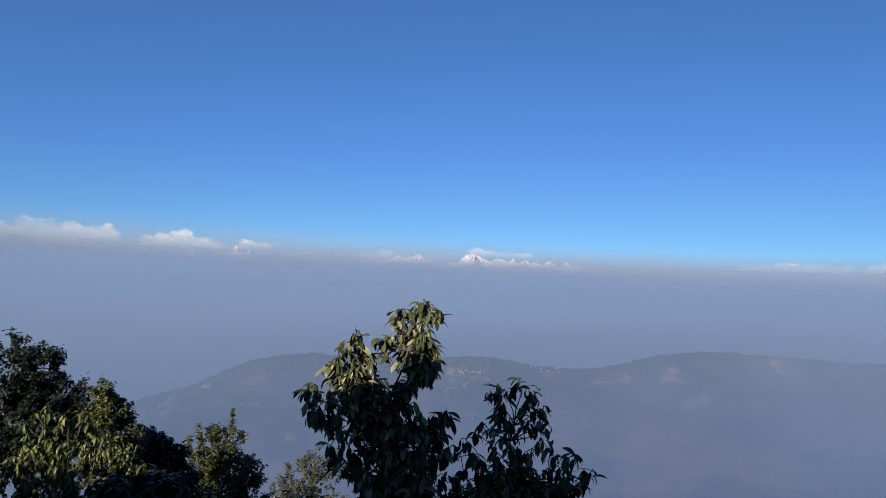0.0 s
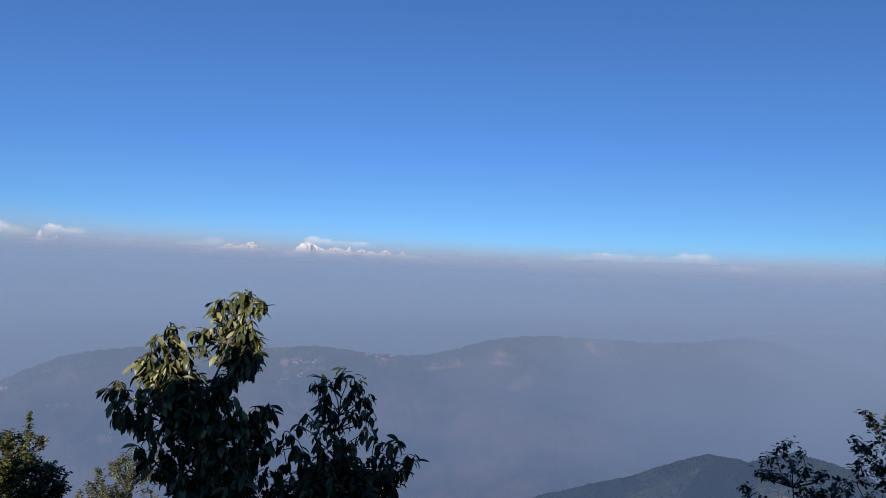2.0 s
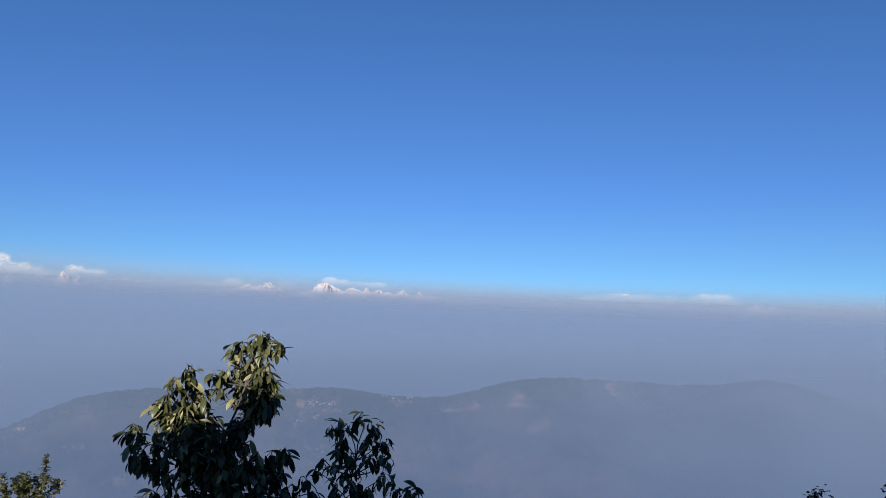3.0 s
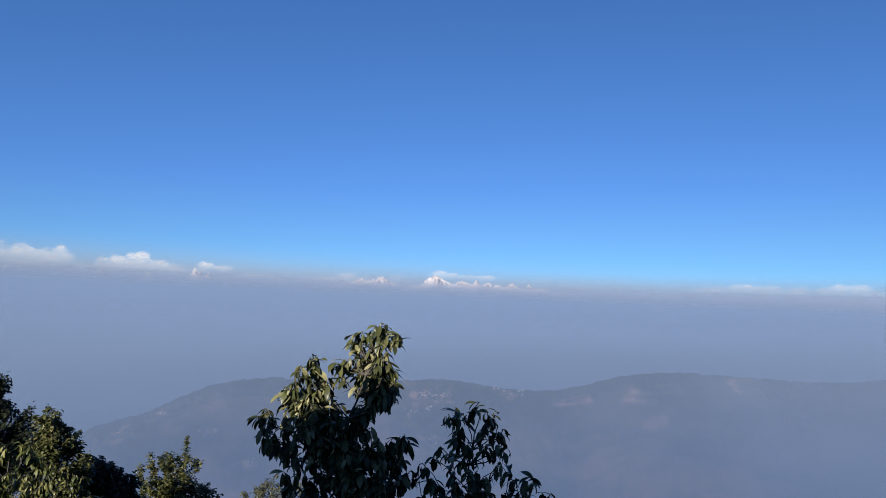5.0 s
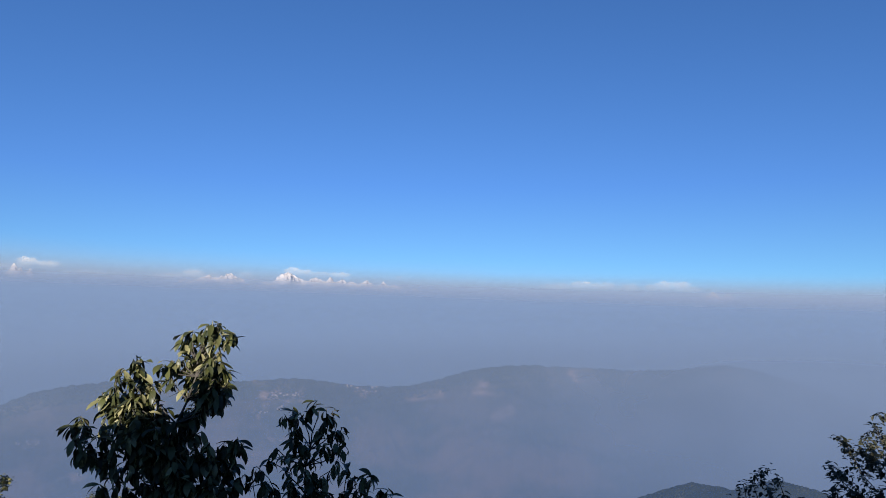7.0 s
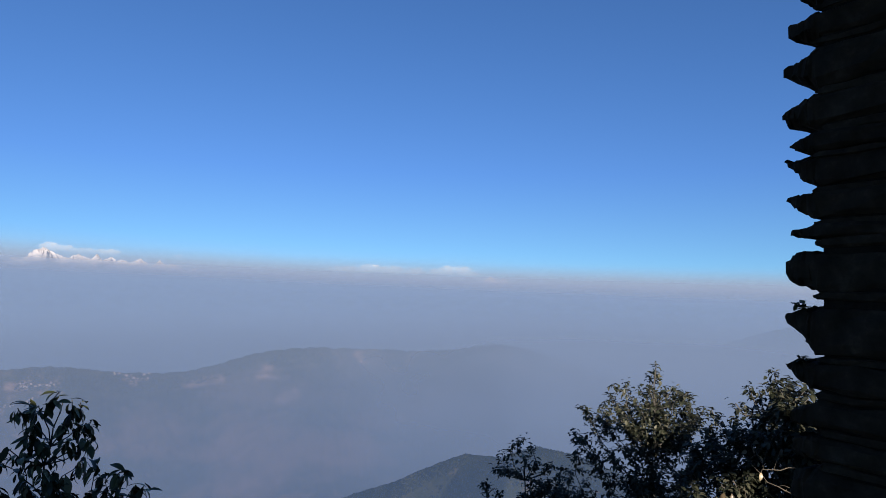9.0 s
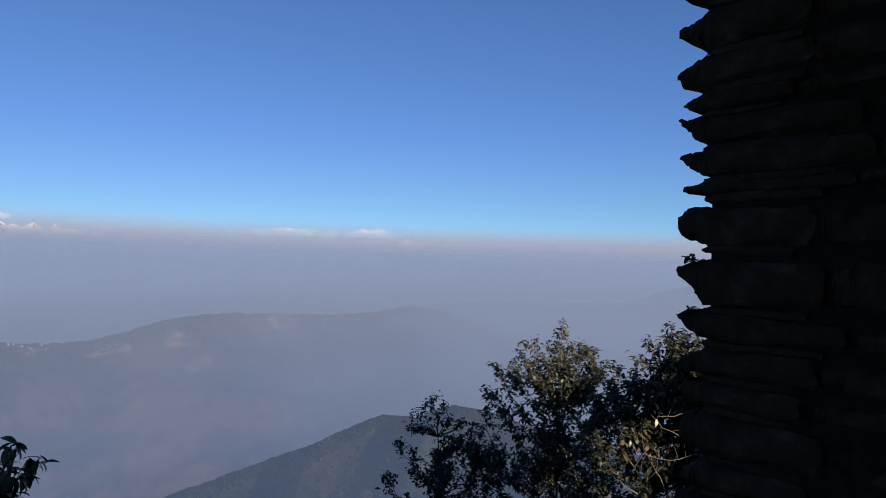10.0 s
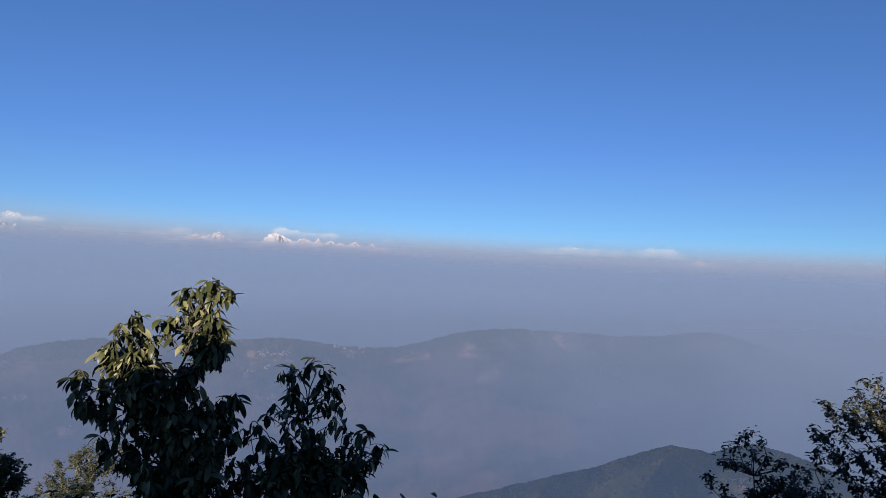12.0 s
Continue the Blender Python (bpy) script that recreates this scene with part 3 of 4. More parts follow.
cloud([(-4.9, 1.95, 0.9, 0.42, 0.56), (-6.6, 1.7, 1.3, 0.30, 0.38), (-3.6, 1.8, 0.8, 0.27, 0.34), (-0.9, 1.95, 0.7, 0.30, 0.26), (-0.4, 1.6, 0.6, 0.21, 0.22)], 4, "thin pale cloud streak over snow peaks")
cloud([(2.9, 2.38, 0.8, 0.34, 0.68), (3.6, 2.32, 0.9, 0.28, 0.64), (5.0, 2.2, 1.5, 0.21, 0.42), (6.7, 2.18, 0.9, 0.24, 0.64), (11.6, 2.1, 0.3, 0.11, 0.34)], 5, "small white cap cloud over the highest snow peak")
cloud([(24.9, 1.5, 1.5, 0.30, 0.43), (27.3, 1.86, 0.3, 0.1, 1.0), (26.8, 1.62, 1.0, 0.39, 0.54), (28.6, 1.55, 1.1, 0.39, 0.50), (30.6, 1.5, 1.0, 0.36, 0.47), (32.6, 1.55, 0.8, 0.30, 0.54), (33.4, 1.65, 0.8, 0.42, 0.68), (34.7, 1.66, 0.8, 0.45, 0.72), (35.4, 1.4, 0.8, 0.30, 0.43)], 6, "long low white cloud line on the horizon")


# ---- houses of the hill village ----
def house(place, turn, w, d, h, label):
    root = new("house")
    root.matrix_basis = Matrix.Translation(place) @ Matrix.Rotation(turn, 4, "Z")
    part("wall", mesh_of("wall", [(sx * w / 2, sy * d / 2, z) for z in (-3, h) for sx, sy in ((-1, -1), (1, -1), (1, 1), (-1, 1))], [(0, 1, 5, 4), (1, 2, 6, 5), (2, 3, 7, 6), (3, 0, 4, 7), (4, 5, 6, 7)], PLASTER), root)
    o = 0.4
    part("roof", mesh_of("roof", [(-w / 2 - o, -d / 2 - o, h), (w / 2 + o, -d / 2 - o, h), (w / 2 + o, d / 2 + o, h), (-w / 2 - o, d / 2 + o, h), (-w / 2 - o, 0, h + d * 0.3), (w / 2 + o, 0, h + d * 0.3)], [(0, 1, 5, 4), (2, 3, 4, 5), (1, 2, 5), (3, 0, 4), (0, 3, 2, 1)], TIN), root)
    return tagged(root, label, "house", "houses of the hill village")


rng = random.Random(4)
for az0, el0, spread, count in ((2.5, -7.55, 1.1, 12), (2.2, -8.7, 0.3, 4), (0.9, -8.9, 0.3, 4), (8.4, -6.98, 1.6, 12), (-15.4, -10.4, 0.8, 8), (-18.8, -8.95, 0.4, 3), (2.5, -11.3, 0.5, 3), (-12.1, -12.7, 0.3, 3)):
    for k in range(count):
        p = land_hit(az0 + rng.uniform(-spread, spread), el0 + rng.uniform(-0.2, 0.12))
        house(p, rng.uniform(-0.5, 0.5), rng.uniform(4, 7), rng.uniform(3, 5), rng.uniform(2, 4), "small pale hillside house with a pitched tin roof")


# ---- woods on the near hill ----
def clumps(rng, x, y, z, size, label):
    """Ragged tree crowns at the given places, in one mesh."""
    base = bmesh.new()
    bmesh.ops.create_icosphere(base, subdivisions=1, radius=1)
    bv = np.array([v.co for v in base.verts])
    bf = np.array([[v.index for v in f.verts] for f in base.faces])
    base.free()
    count = len(x)
    vs = bv[None] * (1 + rng.uniform(-0.35, 0.35, (count, len(bv), 1)))
    vs = vs * size[:, None, None] * np.array([1.15, 1.15, 0.9]) + np.stack([x, y, z], -1)[:, None]
    fs = bf[None] + (np.arange(count) * len(bv))[:, None, None]
    me = mesh_of("woods", vs.reshape(-1, 3).tolist(), fs.reshape(-1, 3).tolist(), FOREST)
    tagged(new("woods", me), label, "woods", kind="stuff")


def hill_woods(count, seed):
    rng = np.random.default_rng(seed)
    az = rng.uniform(8, 62, count * 4)
    r = np.where(rng.random(count * 4) < 0.12, rng.uniform(690, 710, count * 4), rng.uniform(430, 1000, count * 4))
    x, y = np.sin(np.radians(az)) * r, np.cos(np.radians(az)) * r
    # close dark woods in the gullies, for their shade, and along the crest; scattered trees on the spurs
    u = spur_line(az, r, x, y)
    close = np.where(u < 3.6, 1.0, 0.16) + np.where(np.abs(r - 700) < 12, 2.0, 0) + np.where(fractal(x / 60, y / 60, 73, 4) > 0.6, 0.5, 0) + np.where(r > 760, 0.6, 0)
    keep = np.nonzero(rng.uniform(0, 1, count * 4) < close)[0][:count]
    r, x, y = r[keep], x[keep], y[keep]
    near_crest = np.abs(r - 700) < 16
    size = np.where(near_crest, 0.75, 0.9) * rng.uniform(0.9, 2.8, len(keep)) * rng.uniform(0.6, 1.0, len(keep))
    clumps(rng, x, y, land_height(x, y) - size * np.where(near_crest, 0.6, 0.1), size, "dark evergreen woods covering the near hillside")


def ridge_woods(count, seed):
    rng = np.random.default_rng(seed)
    az = rng.uniform(-27, 48, count)
    r = np.interp(az, *MID_REACH) - rng.uniform(0, 1, count) ** 1.6 * 110 + 8
    x, y = np.sin(np.radians(az)) * r, np.cos(np.radians(az)) * r
    keep = fractal(x / 130, y / 130, 81, 4) > 0.42
    x, y = x[keep], y[keep]
    size = rng.uniform(2.0, 4.5, len(x))
    clumps(rng, x, y, land_height(x, y) - size * 0.4, size, "dark forest along the crest of the far ridge")


hill_woods(52000, 2)
ridge_woods(16000, 5)


# ---- trees below the terrace ----
def leaf_mesh(name, length, width, droop, fold, mat, seed, blunt=0.0, full=0.8):
    """A leaf along +y with its face up: pointed oval, folded on the midrib, bent downwards."""
    rng = random.Random(seed)
    n = 5
    verts, faces = [], []
    twist = rng.uniform(-0.35, 0.35)
    for i in range(n + 1):
        t = i / n
        w = width / 2 * (math.sin(math.pi * min(1.0, t ** (0.85 + blunt))) ** full) + width * 0.02
        a = droop * t
        y = length * (math.sin(a) / droop if droop else t)
        z = -length * ((1 - math.cos(a)) / droop if droop else 0)
        for s in (-1, 0, 1):
            wave = 0.06 * width * math.sin(7 * t + seed) * abs(s)
            verts.append((s * w * math.cos(twist * t), y, z + abs(s) * w * fold + s * w * math.sin(twist * t) + wave))
    for i in range(n):
        for s in (0, 1):
            k = i * 3 + s
            faces.append((k, k + 1, k + 4, k + 3))
    return mesh_of(name, verts, faces, mat, True)


def leaf_set(length, width, mats, droops=(0.5, 0.9, 1.3), fold=0.35, full=0.8):
    out = []
    for mat in mats:
        out.append([leaf_mesh("leaf", length * s, width * s, d, fold, mat, i, 0.1 * i, full) for i, (d, s) in enumerate(zip(droops * 2, (1.0, 0.9, 1.05, 0.75, 1.15, 0.85)))])
    return out


def tube(points, r0, r1, sides=6):
    verts, faces = [], []
    n = len(points)
    for i, p in enumerate(points):
        d = (points[min(i + 1, n - 1)] - points[max(i - 1, 0)]).normalized()
        u = d.orthogonal().normalized()
        v = d.cross(u)
        r = r0 + (r1 - r0) * i / (n - 1)
        verts += [p + (u * math.cos(a) + v * math.sin(a)) * r for a in (2 * math.pi * k / sides for k in range(sides))]
    for i in range(n - 1):
        for k in range(sides):
            a, b = i * sides + k, i * sides + (k + 1) % sides
            faces.append((a, b, b + sides, a + sides))
    faces.append(tuple(range((n - 1) * sides, n * sides)))
    return verts, faces


def leaf_frame(d, up, p, size):
    d = d.normalized()
    x = d.cross(up)
    x = (x if x.length > 1e-3 else d.orthogonal()).normalized()
    z = x.cross(d)
    m = Matrix((x, d, z)).transposed().to_4x4()
    return Matrix.Translation(p) @ m @ Matrix.Scale(size, 4)


def tree(name, label, category, foot, stem, tips, leaves, per_tip, seed, hang=0.5, spray=0.10, thick=0.05, singles=300, bark=None, group="trees below the terrace", sink=0.3):
    """foot: where it stands; stem: places along the trunk above it; tips: ends of twigs, each with a tuft of leaves."""
    rng = random.Random(seed)
    bark = bark or BARK
    root = new(name)
    root.matrix_basis = Matrix.Translation(foot)
    line = [Vector((0, 0, -sink))] + [p - foot for p in stem]
    fine = []
    for a, b in zip(line, line[1:]):
        steps = max(2, int((b - a).length / 0.25))
        fine += [a.lerp(b, k / steps) + Vector((rng.uniform(-1, 1), rng.uniform(-1, 1), 0)) * 0.012 for k in range(steps)]
    fine.append(line[-1])
    part("trunk", mesh_of("trunk", *tube(fine, thick, thick * 0.1, 8), bark, True), root)
    nodes = [(p, thick * (1 - 0.88 * i / len(fine))) for i, p in enumerate(fine)]
    mass_v, mass_f = [], []
    made = 0
    todo = sorted((p - foot for p in tips), key=lambda p: min((p - q).length for q, _ in nodes))
    tufts = []
    for p in todo:
        q, rad = min(nodes, key=lambda nd: (p - nd[0]).length + max(0.0, nd[0].z + 0.10 - p.z) * 3 + (0.15 if nd[1] < 0.006 else 0))
        mid = q.lerp(p, 0.5) + Vector((rng.uniform(-1, 1), rng.uniform(-1, 1), -rng.uniform(0.1, 0.8))) * (p - q).length * 0.13
        pts = [q, q.lerp(mid, 0.5) * 0.5 + (q.lerp(mid, 0.55)) * 0.5, mid, mid.lerp(p, 0.55), p]
        r0 = min(rad * 0.75, 0.003 + thick * (0.06 + 0.2 * (p - q).length))
        holder = root
        v, f = tube(pts, r0, 0.003, 5)
        if (p - q).length > 0.22 and made < 60:
            holder = part("branch", mesh_of("branch", v, f, bark, True), root)
            made += 1
        else:
            o = len(mass_v)
            mass_v += v
            mass_f += [tuple(i + o for i in g) for g in f]
        nodes += [(mid, r0 * 0.7), (pts[3], r0 * 0.5), (p, 0.004)]
        tufts.append((p, (p - mid).normalized(), holder))
    if mass_v:
        tagged(part("twig", mesh_of("twig", mass_v, mass_f, bark, True), root), kind="stuff")
    lone, mass = leaves
    places = []
    for p, d, holder in tufts:
        for k in range(per_tip + rng.randint(-1, 1)):
            back = rng.random() ** 1.5
            base = p - d * back * spray + Vector((rng.gauss(0, 1), rng.gauss(0, 1), rng.gauss(0, 1))) * spray * 0.12
            a = rng.uniform(0, 2 * math.pi)
            e = min(0.4, rng.gauss(0.45 - hang * 1.6, 0.55))
            way = Vector((math.cos(a) * math.cos(e), math.sin(a) * math.cos(e), math.sin(e))) + d * 0.25
            places.append((base, way, rng.uniform(0.65, 1.1), holder))
    rng.shuffle(places)
    # the tufts that stand highest are made leaf by leaf
    places.sort(key=lambda q: -q[0].z)
    for base, way, s, holder in places[:singles]:
        part("leaf", rng.choice(lone), holder, place=leaf_frame(way, Vector((rng.uniform(-.4, .4), rng.uniform(-.4, .4), 1)), base, s))
    rest = places[singles:]
    if rest:
        vs, fs, o = [], [], 0
        for base, way, s, _ in rest:
            me = rng.choice(mass)
            m = leaf_frame(way, Vector((rng.uniform(-.4, .4), rng.uniform(-.4, .4), 1)), base, s)
            vs += [m @ v.co for v in me.vertices]
            fs += [tuple(i + o for i in g.vertices) for g in me.polygons]
            o += len(me.vertices)
        tagged(part("foliage", mesh_of("foliage", vs, fs, mass[0].materials[0], True), root), kind="stuff")
    return tagged(root, label, category, group)


def foot_below(p):
    return Vector((p.x, p.y, float(land_height(np.array([p.x]), np.array([p.y]))[0])))


def spread(tips, d, depth, seed, eye=(0, 0, 0)):
    rng = random.Random(seed)
    return [at(a, e, d + rng.uniform(-depth, depth), eye) for a, e in tips]


def fill(regions, seed, eye=(0, 0, 0)):
    """Twig ends filling a rounded mass. Each region: bearing, height, distance, half-width, half-height and half-depth in metres, count."""
    rng = random.Random(seed)
    out = []
    for az, el, d, w, h, dep, count in regions:
        c = at(az, el, d, eye)
        side = bearing(az + 90, 0)
        away = bearing(az, 0)
        for k in range(count):
            while True:
                u, v, q = rng.uniform(-1, 1), rng.uniform(-1, 1), rng.uniform(-1, 1)
                if 0.25 < u * u + v * v + q * q < 1:
                    break
            out.append(c + side * u * w + Vector((0, 0, v * h)) + away * q * dep)
    return out


laurel = leaf_set(0.110, 0.037, LAUREL, (0.35, 0.7, 1.1), 0.28, 0.65)
laurel_hang = leaf_set(0.074, 0.019, DROOP, (0.7, 1.1, 1.5), 0.6)
shade_leaf = leaf_set(0.085, 0.04, SHADE_DARK)
small_leaf = leaf_set(0.054, 0.030, SMALL)
grey_leaf = leaf_set(0.058, 0.03, GREY)
oak_leaf = leaf_set(0.053, 0.024, OAK, (0.3, 0.7, 1.1))
shoot_leaf = leaf_set(0.03, 0.012, SMALL, (0.2, 0.5, 0.8))

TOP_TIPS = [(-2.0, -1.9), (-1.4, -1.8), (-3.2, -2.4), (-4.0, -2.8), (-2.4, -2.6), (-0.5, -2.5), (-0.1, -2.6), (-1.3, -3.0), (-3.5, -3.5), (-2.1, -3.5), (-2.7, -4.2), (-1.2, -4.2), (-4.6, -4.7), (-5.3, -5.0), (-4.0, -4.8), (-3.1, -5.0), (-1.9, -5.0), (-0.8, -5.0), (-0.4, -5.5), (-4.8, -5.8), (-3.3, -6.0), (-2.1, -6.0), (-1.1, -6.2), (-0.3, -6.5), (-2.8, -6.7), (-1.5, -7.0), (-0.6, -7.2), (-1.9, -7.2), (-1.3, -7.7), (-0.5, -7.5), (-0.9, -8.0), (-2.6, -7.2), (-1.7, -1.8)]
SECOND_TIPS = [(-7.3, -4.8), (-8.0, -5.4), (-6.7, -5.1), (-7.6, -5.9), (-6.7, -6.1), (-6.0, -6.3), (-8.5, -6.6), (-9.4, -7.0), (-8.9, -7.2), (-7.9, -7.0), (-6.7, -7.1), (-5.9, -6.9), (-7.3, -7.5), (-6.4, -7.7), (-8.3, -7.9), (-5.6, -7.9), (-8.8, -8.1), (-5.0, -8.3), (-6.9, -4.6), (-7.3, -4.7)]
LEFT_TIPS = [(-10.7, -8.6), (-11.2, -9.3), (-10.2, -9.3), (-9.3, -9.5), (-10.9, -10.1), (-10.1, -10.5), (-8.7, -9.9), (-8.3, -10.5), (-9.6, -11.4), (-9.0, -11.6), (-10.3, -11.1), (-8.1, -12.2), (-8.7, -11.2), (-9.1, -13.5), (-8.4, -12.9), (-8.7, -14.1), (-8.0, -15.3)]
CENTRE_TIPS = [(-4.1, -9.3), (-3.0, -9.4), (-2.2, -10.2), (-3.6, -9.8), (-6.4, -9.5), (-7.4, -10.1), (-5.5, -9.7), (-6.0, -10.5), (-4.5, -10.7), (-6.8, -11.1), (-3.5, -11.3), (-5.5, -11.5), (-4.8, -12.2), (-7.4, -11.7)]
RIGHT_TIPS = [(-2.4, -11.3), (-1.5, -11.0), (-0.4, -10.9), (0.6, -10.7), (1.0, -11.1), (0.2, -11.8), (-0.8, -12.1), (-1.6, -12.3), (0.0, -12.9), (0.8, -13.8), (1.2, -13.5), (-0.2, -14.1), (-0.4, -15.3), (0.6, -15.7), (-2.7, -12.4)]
SIDE_TOP_TIPS = [(4.8, -8.5), (6.7, -8.0), (7.4, -8.6), (5.4, -8.9), (7.9, -8.8), (4.2, -9.0), (5.1, -10.1), (7.2, -9.9), (8.2, -10.3), (8.7, -10.2), (4.8, -10.8), (5.9, -11.2), (8.7, -11.3), (9.1, -11.5), (7.5, -11.3)]
SIDE_MID_TIPS = [(3.7, -11.7), (3.0, -12.5), (4.5, -12.1), (5.3, -12.4), (6.7, -12.1), (2.1, -12.9), (1.8, -13.6), (2.9, -14.0), (8.6, -12.6), (9.4, -13.2), (8.2, -13.3), (5.9, -13.4), (4.4, -13.5), (7.2, -13.8), (9.8, -13.9), (10.6, -14.0), (3.5, -14.5)]
SIDE_LOW_TIPS = [(3.1, -15.1), (2.1, -15.3), (1.5, -15.8), (11.2, -13.7), (11.0, -14.8), (10.0, -14.9), (11.9, -14.9), (12.6, -14.9), (10.6, -15.7), (11.5, -15.9), (12.1, -15.5), (9.1, -14.9), (7.8, -15.5), (6.0, -15.1), (5.0, -15.7), (3.6, -15.9), (2.6, -16.2), (1.7, -16.7), (8.8, -16.3), (6.8, -16.7)]
OAK_TIPS = [(50.4, -5.3), (50.1, -6.2), (50.7, -6.1), (48.0, -7.0), (47.1, -7.3), (46.9, -8.0), (49.0, -7.2), (49.9, -7.3), (51.0, -7.4), (51.9, -7.3), (52.8, -7.5), (44.6, -9.2), (45.1, -9.7), (46.0, -9.7), (47.6, -9.1), (48.8, -8.5), (50.4, -8.4), (51.7, -8.4), (52.9, -8.3), (44.0, -11.1), (44.9, -11.4), (45.8, -10.9), (47.0, -10.4), (48.1, -10.4), (49.5, -10.1), (50.8, -10.0), (52.2, -9.9), (44.3, -12.6), (45.4, -13.2), (46.8, -12.7), (48.2, -12.1), (49.5, -12.0), (51.3, -11.5), (52.6, -11.3), (53.5, -9.3), (53.3, -12.2)]
LOW_OAK_TIPS = [(40.0, -11.8), (39.3, -12.1), (40.5, -12.2), (38.8, -12.8), (38.2, -13.1), (40.1, -13.2), (41.0, -13.6), (37.5, -14.3), (36.8, -15.4), (38.4, -14.2), (39.4, -14.4), (42.2, -13.7), (43.1, -14.0), (43.8, -14.2), (40.8, -15.0), (42.2, -15.1), (38.0, -16.1), (39.9, -16.1), (43.6, -15.7)]
WALL_OAK_TIPS = [(58.9, -5.6), (59.5, -5.9), (58.5, -6.3), (57.1, -6.6), (57.9, -7.0), (60.1, -6.2), (61.0, -6.3), (56.2, -8.0), (54.5, -8.6), (55.2, -9.1), (56.0, -9.1), (57.1, -8.4), (58.1, -8.3), (59.1, -7.8), (54.4, -10.1), (55.6, -10.4), (56.9, -10.1), (58.1, -9.8), (59.8, -9.0)]
DROOP_TIPS = [(-29.8, -10.0), (-30.5, -10.3), (-31.3, -10.8), (-28.7, -10.6), (-27.8, -10.5), (-27.2, -10.7), (-27.1, -11.3), (-25.9, -11.8), (-26.6, -11.6), (-29.1, -11.3), (-28.3, -11.0), (-29.9, -11.2), (-31.0, -11.8), (-31.3, -12.6), (-23.7, -13.0), (-24.2, -12.9), (-24.8, -12.8), (-23.1, -14.4), (-24.0, -14.4), (-32.0, -13.2), (-32.3, -13.8), (-30.7, -12.6), (-29.2, -13.3), (-28.5, -13.4), (-27.8, -12.8), (-27.4, -13.7), (-26.7, -12.9), (-26.1, -13.3), (-30.1, -13.6), (-31.1, -13.8), (-30.5, -14.5), (-31.6, -14.5), (-29.6, -14.7), (-28.8, -14.3), (-28.1, -14.7), (-27.7, -11.9), (-29.5, -12.2), (-28.4, -12.3), (-30.3, -12.6), (-25.5, -13.0), (-29.0, -15.6), (-27.8, -15.5), (-33.3, -13.5), (-33.0, -14.8), (-34.2, -12.8)]
EYE_RIGHT = (0.237, 0.024, 0.0)

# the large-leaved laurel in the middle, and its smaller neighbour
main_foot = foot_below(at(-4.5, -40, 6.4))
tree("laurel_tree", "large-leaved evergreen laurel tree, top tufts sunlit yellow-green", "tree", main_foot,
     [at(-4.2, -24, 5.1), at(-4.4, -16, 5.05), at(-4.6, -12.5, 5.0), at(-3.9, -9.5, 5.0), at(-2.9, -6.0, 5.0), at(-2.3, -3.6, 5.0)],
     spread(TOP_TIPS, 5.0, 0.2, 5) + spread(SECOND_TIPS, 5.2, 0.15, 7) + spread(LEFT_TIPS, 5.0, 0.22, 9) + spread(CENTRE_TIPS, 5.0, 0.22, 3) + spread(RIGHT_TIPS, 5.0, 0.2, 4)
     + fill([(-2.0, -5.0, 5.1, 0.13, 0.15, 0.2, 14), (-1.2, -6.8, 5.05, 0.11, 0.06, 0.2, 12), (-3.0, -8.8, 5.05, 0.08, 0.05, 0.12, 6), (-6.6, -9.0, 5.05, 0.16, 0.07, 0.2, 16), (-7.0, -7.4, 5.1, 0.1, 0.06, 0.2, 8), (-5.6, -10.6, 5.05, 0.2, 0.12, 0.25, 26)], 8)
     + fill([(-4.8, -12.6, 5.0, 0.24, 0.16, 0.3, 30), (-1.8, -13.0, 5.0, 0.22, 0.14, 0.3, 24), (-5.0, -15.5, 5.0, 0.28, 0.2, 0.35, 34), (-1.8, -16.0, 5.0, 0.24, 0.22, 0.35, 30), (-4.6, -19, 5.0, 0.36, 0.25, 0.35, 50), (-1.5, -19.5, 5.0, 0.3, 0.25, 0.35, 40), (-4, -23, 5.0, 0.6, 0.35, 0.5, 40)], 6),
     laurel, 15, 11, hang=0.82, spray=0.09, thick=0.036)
side_foot = foot_below(at(6.5, -40, 6.2))
tree("laurel_tree", "dark young laurel tree with drooping leaves in shade", "tree", side_foot,
     [at(6.4, -24, 5.0), at(6.1, -17, 4.95), at(5.9, -13, 4.95), at(6.4, -10.5, 4.95), at(6.9, -8.6, 4.95)],
     spread(SIDE_TOP_TIPS, 4.95, 0.18, 15) + spread(SIDE_MID_TIPS, 4.95, 0.2, 17) + spread(SIDE_LOW_TIPS, 5.0, 0.2, 18)
     + fill([(6.0, -14.5, 5.0, 0.16, 0.12, 0.25, 20), (6.4, -16.5, 4.95, 0.36, 0.12, 0.3, 40), (4.0, -17.5, 4.95, 0.28, 0.14, 0.3, 30), (9.0, -17.5, 4.95, 0.28, 0.14, 0.3, 30), (6, -21, 5.0, 0.5, 0.3, 0.4, 40)], 16),
     laurel, 11, 12, hang=0.74, spray=0.085, thick=0.026, singles=260)

